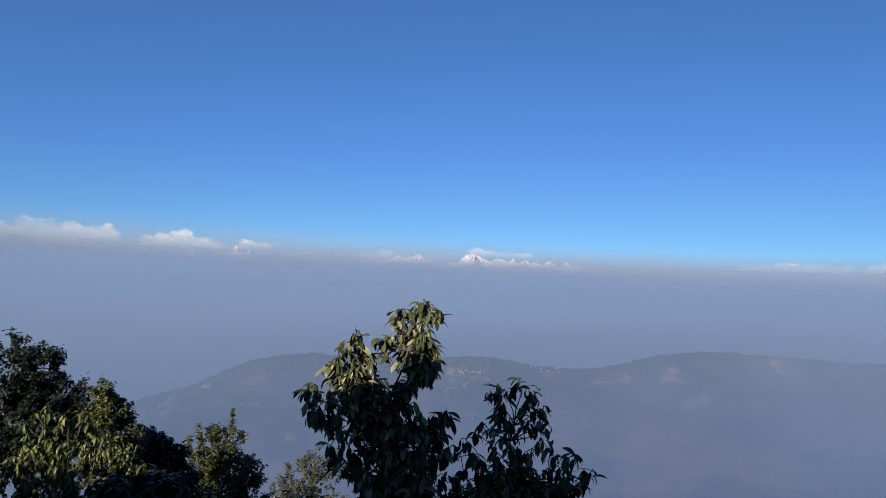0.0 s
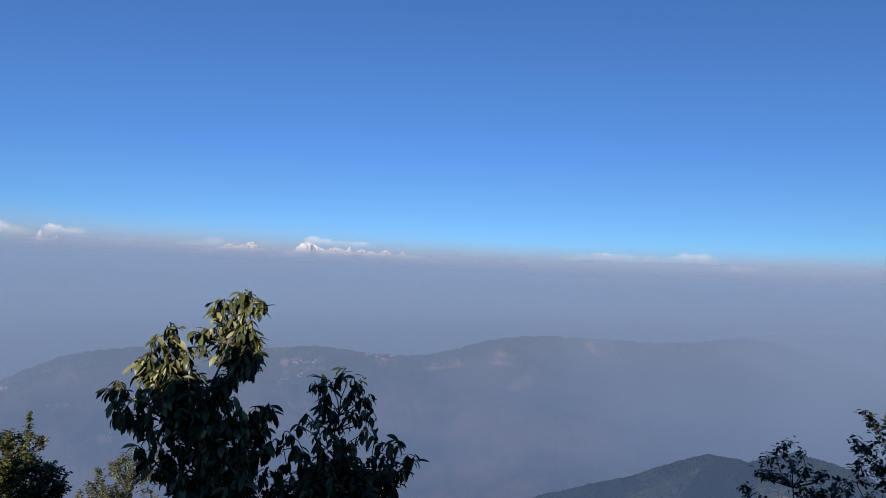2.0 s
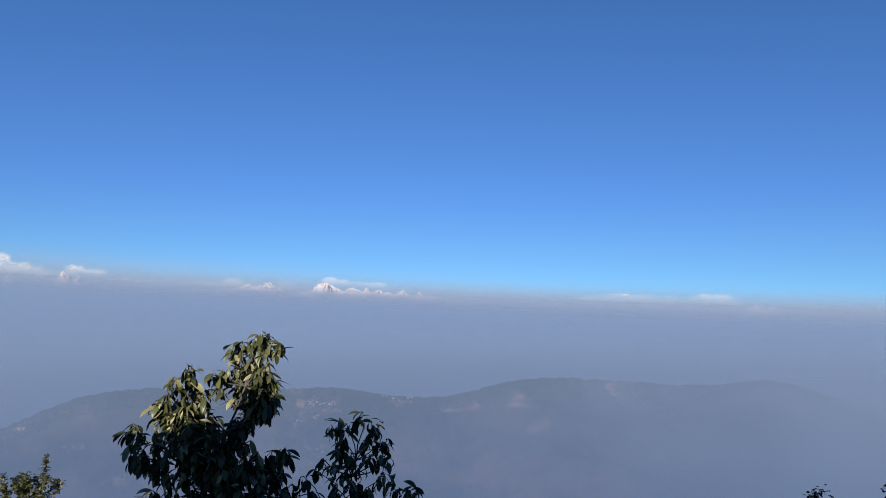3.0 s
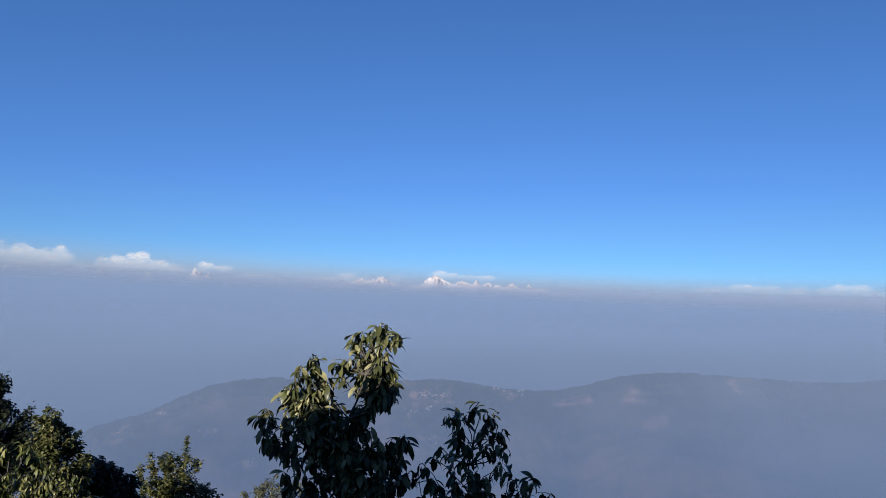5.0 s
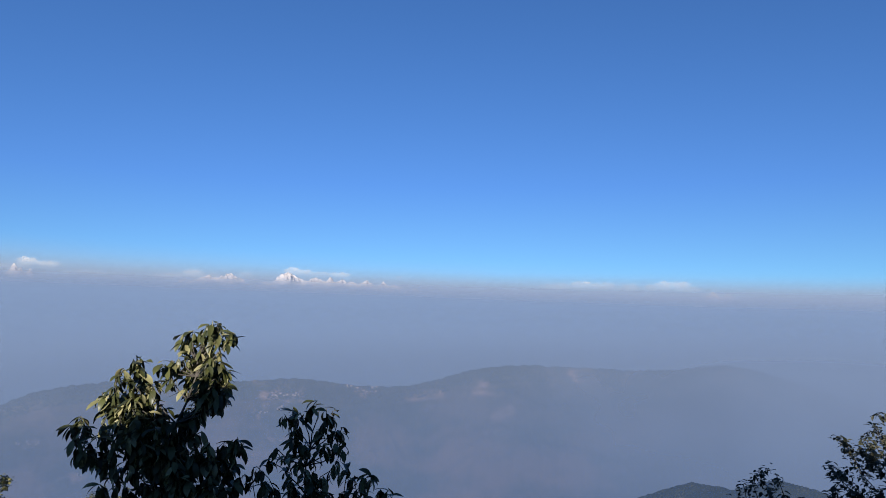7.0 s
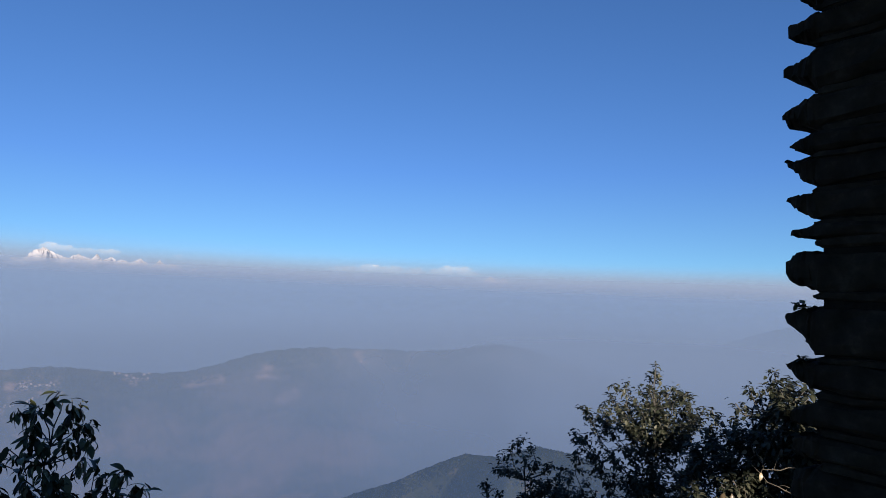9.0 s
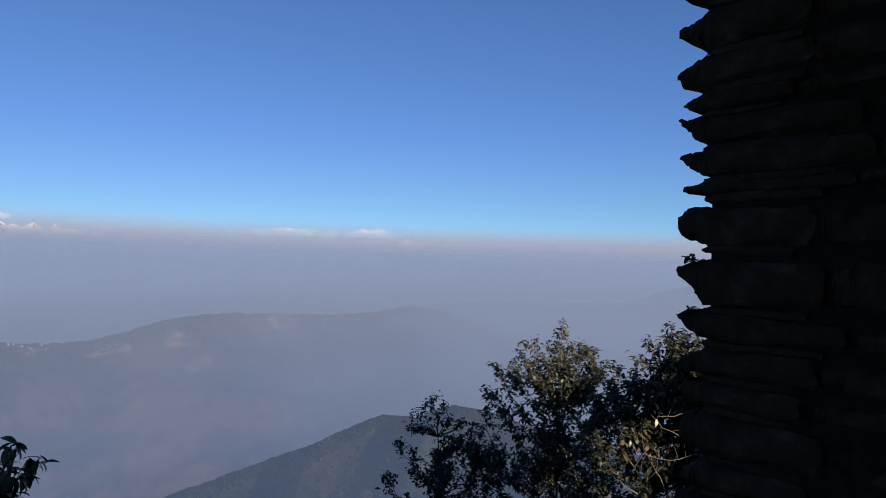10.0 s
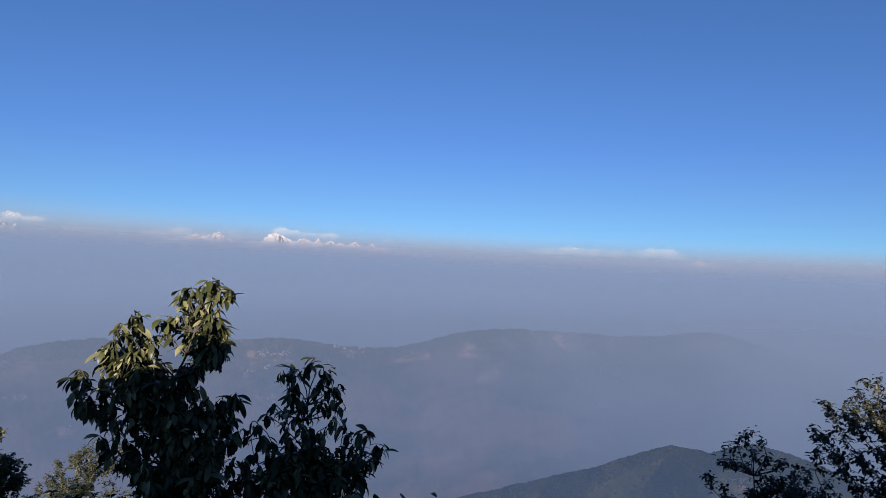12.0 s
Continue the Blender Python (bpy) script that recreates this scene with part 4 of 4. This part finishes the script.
# shrubs and trees to the left of them
tree("drooping_tree", "bush with bundles of long hanging yellow-green leaves in the sun", "tree", foot_below(at(-28, -38, 6.5)),
     [at(-28, -26, 5.6), at(-28, -18, 5.5), at(-28, -14, 5.5)],
     spread(DROOP_TIPS, 5.4, 0.12, 25) + fill([(-28.5, -17.0, 5.75, 0.6, 0.25, 0.2, 50), (-32, -17.5, 5.75, 0.4, 0.3, 0.2, 30), (-28.5, -13.5, 5.75, 0.32, 0.18, 0.15, 30), (-31, -14.0, 5.75, 0.25, 0.18, 0.15, 20)], 26),
     laurel_hang, 24, 13, hang=1.05, spray=0.06, thick=0.03)
# added dark bush: stands in for the shaded lower part of the drooping bush
tree("evergreen_bush", "dense dark bush added for the deep shade under the drooping bush", "bush", foot_below(at(-26, -42, 6.0)),
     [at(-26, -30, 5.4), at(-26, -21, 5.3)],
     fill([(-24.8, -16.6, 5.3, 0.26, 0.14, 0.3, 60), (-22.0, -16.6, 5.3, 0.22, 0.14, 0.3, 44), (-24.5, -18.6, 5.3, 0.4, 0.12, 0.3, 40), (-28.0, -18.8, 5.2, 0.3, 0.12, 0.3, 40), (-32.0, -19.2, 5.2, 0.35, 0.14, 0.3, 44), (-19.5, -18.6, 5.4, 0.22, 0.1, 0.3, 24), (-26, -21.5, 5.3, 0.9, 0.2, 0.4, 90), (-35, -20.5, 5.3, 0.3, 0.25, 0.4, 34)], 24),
     shade_leaf, 24, 24, hang=0.3, spray=0.10, thick=0.03, singles=200)
tree("evergreen_oak", "tall evergreen oak, its shade put into the dark leaf colour", "tree", foot_below(at(-33, -30, 13.5)),
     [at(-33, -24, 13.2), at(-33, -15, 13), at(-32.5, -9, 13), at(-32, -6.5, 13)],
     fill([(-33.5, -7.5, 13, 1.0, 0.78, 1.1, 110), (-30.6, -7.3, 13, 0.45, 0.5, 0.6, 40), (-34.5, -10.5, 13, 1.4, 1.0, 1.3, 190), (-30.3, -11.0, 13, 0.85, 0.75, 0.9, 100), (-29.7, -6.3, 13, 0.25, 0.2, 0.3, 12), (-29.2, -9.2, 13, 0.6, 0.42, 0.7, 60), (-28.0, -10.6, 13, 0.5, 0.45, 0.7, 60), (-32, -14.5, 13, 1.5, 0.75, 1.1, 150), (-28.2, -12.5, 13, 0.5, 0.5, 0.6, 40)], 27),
     shade_leaf, 46, 14, hang=0.3, spray=0.24, thick=0.14, singles=200)
tree("evergreen_oak", "narrow evergreen tree with small leaves, sunlit on one side", "tree", foot_below(at(-25, -34, 9.0)),
     [at(-25.2, -24, 8.7), at(-25.5, -15, 8.6), at(-26, -9.5, 8.6)],
     fill([(-26.3, -9.0, 8.6, 0.16, 0.16, 0.3, 24), (-25.9, -10.3, 8.6, 0.24, 0.2, 0.35, 40), (-25.3, -11.8, 8.6, 0.30, 0.24, 0.4, 50), (-25.4, -13.6, 8.6, 0.36, 0.26, 0.4, 50), (-25.0, -16, 8.6, 0.5, 0.3, 0.5, 50)], 28),
     small_leaf, 48, 15, hang=0.3, spray=0.14, thick=0.07, singles=250)
tree("evergreen_bush", "rounded evergreen bush, the trees' shade put into its dark leaf colour", "bush", foot_below(at(-21.3, -34, 9.6)),
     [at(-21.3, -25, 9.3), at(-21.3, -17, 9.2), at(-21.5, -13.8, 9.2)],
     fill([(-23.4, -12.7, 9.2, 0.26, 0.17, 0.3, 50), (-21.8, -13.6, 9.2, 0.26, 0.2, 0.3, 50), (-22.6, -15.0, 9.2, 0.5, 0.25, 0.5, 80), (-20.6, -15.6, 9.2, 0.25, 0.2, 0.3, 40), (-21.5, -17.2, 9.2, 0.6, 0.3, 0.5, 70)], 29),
     shade_leaf, 30, 16, hang=0.3, spray=0.14, thick=0.05, singles=150)
tree("flowering_shrub", "bush with upright leafy shoots, small leaves sunlit on top", "bush", foot_below(at(-17.5, -34, 11.5)),
     [at(-17.5, -26, 11.0), at(-17.6, -18, 10.8), at(-17.6, -14.0, 10.8)],
     fill([(-18.6, -13.4, 10.8, 0.32, 0.32, 0.35, 46), (-17.2, -13.2, 10.8, 0.36, 0.34, 0.4, 50), (-15.4, -15.6, 10.8, 0.26, 0.26, 0.3, 30), (-17.5, -15.4, 10.8, 0.6, 0.36, 0.5, 130), (-17.5, -16.8, 10.8, 0.75, 0.36, 0.6, 150), (-18, -18.5, 10.8, 0.8, 0.35, 0.6, 90)], 30)
     + [at(-16.75, e, 10.8) for e in (-10.7, -11.1, -11.6, -12.1, -12.6)] + [at(-19.3, e, 10.8) for e in (-11.8, -12.3)] + [at(-17.9, e, 10.8) for e in (-12.0, -12.5)],
     small_leaf, 44, 17, hang=0.1, spray=0.14, thick=0.05, singles=280)
tree("grey_shrub", "pale grey-green sunlit shrub further down the slope", "bush", foot_below(at(-10.5, -30, 15.5)),
     [at(-10.5, -24, 15.2), at(-10.5, -17.5, 15)],
     fill([(-11.2, -15.8, 15, 0.5, 0.4, 0.5, 60), (-9.6, -15.2, 15, 0.5, 0.4, 0.5, 60), (-12.3, -16.8, 15, 0.4, 0.3, 0.4, 40), (-10.5, -18, 15, 1.0, 0.5, 0.8, 70)], 31),
     grey_leaf, 34, 18, hang=0.2, spray=0.18, thick=0.06, singles=150)
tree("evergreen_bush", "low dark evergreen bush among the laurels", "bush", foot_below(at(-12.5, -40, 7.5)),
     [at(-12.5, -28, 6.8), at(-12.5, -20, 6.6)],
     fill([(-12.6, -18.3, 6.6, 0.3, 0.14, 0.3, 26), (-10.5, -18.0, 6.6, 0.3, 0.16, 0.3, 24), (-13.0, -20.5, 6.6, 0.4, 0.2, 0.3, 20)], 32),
     shade_leaf, 16, 19, hang=0.3, spray=0.1, thick=0.03, singles=100)

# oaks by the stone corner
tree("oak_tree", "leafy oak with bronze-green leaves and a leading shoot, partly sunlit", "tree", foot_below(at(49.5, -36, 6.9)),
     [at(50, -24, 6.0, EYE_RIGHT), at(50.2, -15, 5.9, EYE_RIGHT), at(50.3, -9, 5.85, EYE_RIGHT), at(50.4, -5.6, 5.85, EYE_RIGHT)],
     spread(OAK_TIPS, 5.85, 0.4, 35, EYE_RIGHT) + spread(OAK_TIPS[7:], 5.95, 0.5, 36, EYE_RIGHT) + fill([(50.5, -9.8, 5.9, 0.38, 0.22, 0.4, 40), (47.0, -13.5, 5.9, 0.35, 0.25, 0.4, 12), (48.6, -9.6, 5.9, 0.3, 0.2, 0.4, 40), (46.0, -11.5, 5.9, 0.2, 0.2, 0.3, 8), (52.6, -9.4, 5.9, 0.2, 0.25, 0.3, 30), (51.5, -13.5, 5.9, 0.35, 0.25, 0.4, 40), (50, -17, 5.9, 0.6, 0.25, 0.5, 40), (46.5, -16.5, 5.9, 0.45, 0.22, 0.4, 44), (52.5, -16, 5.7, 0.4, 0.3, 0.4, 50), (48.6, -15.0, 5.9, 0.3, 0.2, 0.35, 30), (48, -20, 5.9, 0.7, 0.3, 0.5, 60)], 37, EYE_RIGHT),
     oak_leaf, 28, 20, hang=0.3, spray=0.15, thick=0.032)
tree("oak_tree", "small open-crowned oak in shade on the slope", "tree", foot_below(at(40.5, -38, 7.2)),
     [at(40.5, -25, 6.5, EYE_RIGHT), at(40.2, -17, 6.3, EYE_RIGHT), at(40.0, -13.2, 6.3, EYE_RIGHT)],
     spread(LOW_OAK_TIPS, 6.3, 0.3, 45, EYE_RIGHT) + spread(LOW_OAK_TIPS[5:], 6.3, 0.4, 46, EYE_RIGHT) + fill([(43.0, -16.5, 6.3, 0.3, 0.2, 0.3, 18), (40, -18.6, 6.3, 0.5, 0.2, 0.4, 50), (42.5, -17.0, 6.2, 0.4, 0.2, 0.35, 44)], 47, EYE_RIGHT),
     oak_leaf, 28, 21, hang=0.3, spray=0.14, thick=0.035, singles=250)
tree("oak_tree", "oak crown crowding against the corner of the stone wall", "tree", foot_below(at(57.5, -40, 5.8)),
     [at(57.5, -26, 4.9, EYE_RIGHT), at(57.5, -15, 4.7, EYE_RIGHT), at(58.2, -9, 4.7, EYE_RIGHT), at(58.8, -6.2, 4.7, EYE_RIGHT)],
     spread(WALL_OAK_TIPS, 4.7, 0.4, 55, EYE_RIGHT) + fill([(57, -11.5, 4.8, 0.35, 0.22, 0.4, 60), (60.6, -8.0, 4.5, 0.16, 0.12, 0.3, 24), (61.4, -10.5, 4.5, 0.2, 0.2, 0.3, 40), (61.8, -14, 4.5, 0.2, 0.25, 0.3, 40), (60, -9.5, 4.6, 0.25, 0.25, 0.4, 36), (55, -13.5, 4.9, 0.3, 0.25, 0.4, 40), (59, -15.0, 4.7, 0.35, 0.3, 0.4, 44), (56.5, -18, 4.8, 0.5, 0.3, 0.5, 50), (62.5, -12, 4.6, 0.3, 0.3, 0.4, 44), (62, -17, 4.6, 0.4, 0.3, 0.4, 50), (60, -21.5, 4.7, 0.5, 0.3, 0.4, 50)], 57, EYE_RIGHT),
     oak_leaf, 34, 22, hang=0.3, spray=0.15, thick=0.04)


tree("laurel_bush", "low laurel shoots with dark leaves below the terrace", "bush", foot_below(at(11.5, -45, 6.0)),
     [at(11.5, -32, 4.9, EYE_RIGHT), at(11.5, -23, 4.7, EYE_RIGHT)],
     [at(a, e, d, EYE_RIGHT) for a, e, d in ((8.4, -19.3, 4.6), (9.6, -19.2, 4.7), (11.7, -19.2, 4.7), (12.3, -19.6, 4.6), (14.4, -19.1, 4.7), (14.6, -19.8, 4.7))] + fill([(9.5, -21.5, 4.7, 0.2, 0.12, 0.2, 10), (12.5, -21.8, 4.7, 0.2, 0.12, 0.2, 10), (15.2, -22, 4.7, 0.15, 0.12, 0.2, 8)], 67, EYE_RIGHT),
     laurel, 6, 23, hang=0.3, spray=0.08, thick=0.02)


def dry_branch(points, thick, seed):
    """A bare pale branch with a few side twigs and curled dead leaves."""
    rng = random.Random(seed)
    foot = points[0].copy()
    root = new("dry_branch")
    root.matrix_basis = Matrix.Translation(foot)
    pts = []
    for a, b in zip(points, points[1:]):
        pts += [a.lerp(b, k / 4) - foot + Vector((rng.uniform(-1, 1), rng.uniform(-1, 1), rng.uniform(-1, 1))) * 0.008 for k in range(4)]
    pts.append(points[-1] - foot)
    part("stem", mesh_of("stem", *tube(pts, thick, thick * 0.35, 6), TWIG, True), root)
    for k in range(4):
        p = pts[rng.randrange(2, len(pts))]
        q = p + Vector((rng.uniform(-0.12, 0.12), rng.uniform(-0.1, 0.1), rng.uniform(-0.02, 0.14)))
        part("twig", mesh_of("twig", *tube([p, p.lerp(q, 0.5) + Vector((0, 0, 0.01)), q], thick * 0.4, 0.0012, 5), TWIG, True), root)
        part("leaf", rng.choice(dead_leaf[0]), root, "curled pale dead leaf", leaf_frame(Vector((rng.uniform(-1, 1), rng.uniform(-1, 1), -0.5)), Vector((0.3, 0, 1)), q, rng.uniform(0.4, 0.9)))
    part("leaf", dead_leaf[0][1], root, "large pale withered leaf", leaf_frame(Vector((0.8, -0.3, 0.25)), Vector((0.2, -1, 0.5)), pts[-1], rng.uniform(0.8, 1.5)))
    return tagged(root, "bare pale dry branch with curled dead leaves", "branch", "dry branches beside the wall")


DEAD = leaf_pair("dead_leaf", (0.07, 0.05, 0.03), (0.13, 0.095, 0.055), (0.34, 0.27, 0.17))
dead_leaf = leaf_set(0.06, 0.022, DEAD, (0.4, 1.0, 1.6))
for k, (a0, e0, a1, e1, a2, e2) in enumerate(((61.0, -14.2, 58.5, -13.4, 56.6, -11.6), (61.5, -15.0, 59.0, -15.8, 56.4, -15.4), (60.5, -12.2, 58.2, -12.6, 57.4, -10.8), (58.0, -19.0, 56.2, -16.6, 55.0, -15.0), (59.5, -20.0, 58.3, -17.2, 57.0, -15.2))):
    dry_branch([at(a0, e0, 4.2, EYE_RIGHT), at(a1, e1, 4.25, EYE_RIGHT), at(a2, e2, 4.3, EYE_RIGHT)], 0.003, 200 + k)


# ---- the stone pier at the viewer's right, with unseen roof and walls added for shade ----
CORNER = Vector((1.946, 0.95, 0))
WALL_TOP, WALL_END, WALL_BACK = EYE + 0.84, 2.12, -4.0


def stone_mesh(rng, length, height, depth, tip=0.5, blunt=0.8, taper=0.05):
    """A rough split stone, x into the wall, y along it from 0 to length. Its free end narrows over the length taper
    to a nose that is blunt times as high, low (tip 1) or high (tip 0) on the stone."""
    sides = 14
    stations = [0.0, 0.012] + [(length - taper) * k / 4 for k in range(1, 5)] + [length - taper * (1 - k / 12) for k in range(1, 13)]
    seed = Vector((rng.uniform(0, 90), rng.uniform(0, 90), rng.uniform(0, 90)))
    bow = rng.uniform(0.8, 1.7)
    verts, faces = [], []
    for i, y in enumerate(stations):
        k = min(1.0, max(0.0, (y - length + taper) / taper)) ** bow
        lose = height * (1 - blunt) * k
        top, low = height / 2 - lose * tip, -height / 2 + lose * (1 - tip)
        if i in (0, len(stations) - 1):
            top, low = top - (top - low) * 0.16, low + (top - low) * 0.16
        for j in range(sides):
            a = 2 * math.pi * (j + 0.5) / sides
            c, q = math.cos(a), math.sin(a)
            c, q = math.copysign(abs(c) ** 0.5, c), math.copysign(abs(q) ** 0.45, q)
            p = Vector((depth / 2 + c * depth / 2, y, (top + low) / 2 + q * (top - low) / 2))
            r = noise.noise_vector(p * 14 + seed) * 0.008 + noise.noise_vector(p * 45 + seed) * 0.009 + noise.noise_vector(p * 120 + seed) * 0.007
            verts.append(p + r * min(1.0, 0.3 + height / 0.13))
    n = len(stations)
    for i in range(n - 1):
        for j in range(sides):
            a, b = i * sides + j, i * sides + (j + 1) % sides
            faces.append((a, b, b + sides, a + sides))
    faces.append(tuple(range(sides - 1, -1, -1)))
    faces.append(tuple(range((n - 1) * sides, n * sides)))
    return mesh_of("stone", verts, faces, STONE)


def stone_house():
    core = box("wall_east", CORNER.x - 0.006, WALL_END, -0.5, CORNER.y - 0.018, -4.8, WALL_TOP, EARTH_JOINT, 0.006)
    # unseen gap added behind the corner pier, to let sun onto the dry branches
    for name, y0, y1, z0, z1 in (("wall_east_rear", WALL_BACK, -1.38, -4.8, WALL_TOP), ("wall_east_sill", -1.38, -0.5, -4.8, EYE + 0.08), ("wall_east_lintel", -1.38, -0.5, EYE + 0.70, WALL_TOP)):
        tagged(box(name, CORNER.x - 0.006, WALL_END, y0, y1, z0, z1, EARTH_JOINT), "unseen dark wall piece around a gap added for the sun", "wall", kind="structure")
    tagged(core, "dark dry-stacked stone house wall with jagged corner stones", "wall", kind="structure")
    rng = random.Random(8)
    shared = [stone_mesh(random.Random(100 + k), 0.34, 0.1, 0.16) for k in range(10)]
    # courses of the corner: top of each stone above the eye, its height, how high its nose sits, how blunt it is, how far it stands out; the rest go on as they come
    known = [(0.862, 0.104, 0.7, 0.2, 0.036), (0.746, 0.080, 0.55, 0.55, 0.056), (0.655, 0.116, 0.52, 0.36, 0.071), (0.532, 0.092, 0.62, 0.34, 0.084), (0.430, 0.055, 0.6, 0.26, 0.052), (0.368, 0.084, 0.1, 0.14, 0.062),
             (0.283, 0.080, 0.22, 0.2, 0.056), (0.198, 0.044, 0.6, 0.36, 0.054), (0.127, 0.108, 0.05, 0.72, 0.067), (-0.008, 0.130, 0.2, 0.3, 0.068), (-0.148, 0.078, 0.12, 0.2, 0.066)]
    courses = [(EYE + a, *q) for a, *q in known]
    z = EYE - 0.238
    while z > -0.2:
        h = rng.uniform(0.06, 0.14)
        courses.append((z, h, rng.random(), rng.uniform(0.5, 0.9), rng.uniform(0.045, 0.06)))
        z -= h + 0.014
    for top, h, tip, blunt, out in courses:
        zc = top - h / 2
        length = rng.uniform(0.28, 0.46)
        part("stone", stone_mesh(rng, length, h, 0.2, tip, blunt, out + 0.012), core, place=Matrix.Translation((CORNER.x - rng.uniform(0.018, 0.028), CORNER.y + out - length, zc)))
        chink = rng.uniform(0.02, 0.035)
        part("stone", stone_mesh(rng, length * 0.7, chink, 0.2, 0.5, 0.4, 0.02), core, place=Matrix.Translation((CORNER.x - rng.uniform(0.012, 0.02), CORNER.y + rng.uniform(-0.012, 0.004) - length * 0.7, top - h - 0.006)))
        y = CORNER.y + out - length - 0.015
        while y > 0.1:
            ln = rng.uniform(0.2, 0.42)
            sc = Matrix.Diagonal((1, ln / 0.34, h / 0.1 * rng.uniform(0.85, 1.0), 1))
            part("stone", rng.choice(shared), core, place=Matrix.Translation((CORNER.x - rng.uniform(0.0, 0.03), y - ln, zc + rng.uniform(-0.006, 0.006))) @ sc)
            y -= ln + 0.014
    # unseen roof, added: its front edge rises to a low gable to throw the trees' shadow line
    # and it stops short behind the gap for the sun: place along it, height, back edge
    y0, y1 = WALL_BACK - 0.3, CORNER.y - 0.03
    over = [(-5.4, EYE + 0.22, y0), (-3.9, EYE + 0.32, y0), (-3.1, EYE + 0.88, y0), (-2.62, EYE + 1.0, y0), (-2.3, EYE + 1.22, y0), (-1.5, EYE + 0.98, y0), (0.0, EYE + 0.98, y0),
            (0.89, EYE + 0.92, y0), (0.91, EYE + 0.918, -1.7), (WALL_END + 0.01, WALL_TOP, -1.7)]
    n = len(over)
    verts = []
    for lift in (0.004, 0.06):
        verts += [(x, y, z + lift) for x, z, y in over] + [(x, y1, z + lift) for x, z, y in over]
    faces = [(k, k + 1, k + 1 + n, k + n) for k in range(n - 1)] + [(k + 2 * n, k + 3 * n, k + 1 + 3 * n, k + 1 + 2 * n) for k in range(n - 1)]
    faces += [(k + n, k + 1 + n, k + 1 + 3 * n, k + 3 * n) for k in range(n - 1)] + [(k, k + 2 * n, k + 1 + 2 * n, k + 1) for k in range(n - 1)]
    faces += [(0, n, 3 * n, 2 * n), (n - 1, 3 * n - 1, 4 * n - 1, 2 * n - 1)]
    roof = new("ceiling", mesh_of("ceiling", verts, faces, SLAB))
    tagged(roof, "unseen slab roof added to shade the trees and pier", "roof", kind="structure")
    # unseen block, added to cut sky light from behind
    rear = box("wall_house", 1.6, 9.0, -9.0, WALL_BACK - 0.3, -1.8, EYE + 5.5, SLAB)
    tagged(rear, "unseen plain block added behind to cut the sky light", "wall", kind="structure")
    # unseen side wall, added to keep sky light off the pier
    side = box("wall_west", -5.4, -5.15, WALL_BACK - 0.25, -1.4, 0.004, EYE + 0.2, EARTH_JOINT)
    tagged(side, "unseen dark side wall added to keep sky light off the pier", "wall", kind="structure")
    # unseen back wall, added to keep low sun off the pier
    back = box("wall_south", -4.3, CORNER.x - 0.004, WALL_BACK - 0.25, WALL_BACK, 0.004, EYE + 0.6, EARTH_JOINT)
    tagged(back, "unseen dark back wall added to keep the sun off the pier", "wall", kind="structure")


stone_house()

# small plants rooted in the joints of the corner
for zz, k in ((-0.004, 1), (-0.135, 2)):
    foot = Vector((CORNER.x - 0.01, CORNER.y - 0.005, EYE + zz - 0.012))
    tree("wall_plant", "tiny leafy plant rooted in a wall joint", "plant", foot, [foot + Vector((-0.01, 0.03, 0.004))],
         [foot + Vector((rng.uniform(-0.02, 0.0), rng.uniform(0.025, 0.05), rng.uniform(-0.01, 0.01))) for _ in range(5)], shoot_leaf, 3, 300 + k, hang=0.3, spray=0.02, thick=0.002, group="plants in the wall", sink=0.0)

terrace = box("floor", -7, CORNER.x + 0.04, -7, 0.55, -4.9, 0.0, SLAB)
tagged(terrace, "stone-paved terrace at the edge of the slope", "terrace", kind="structure")
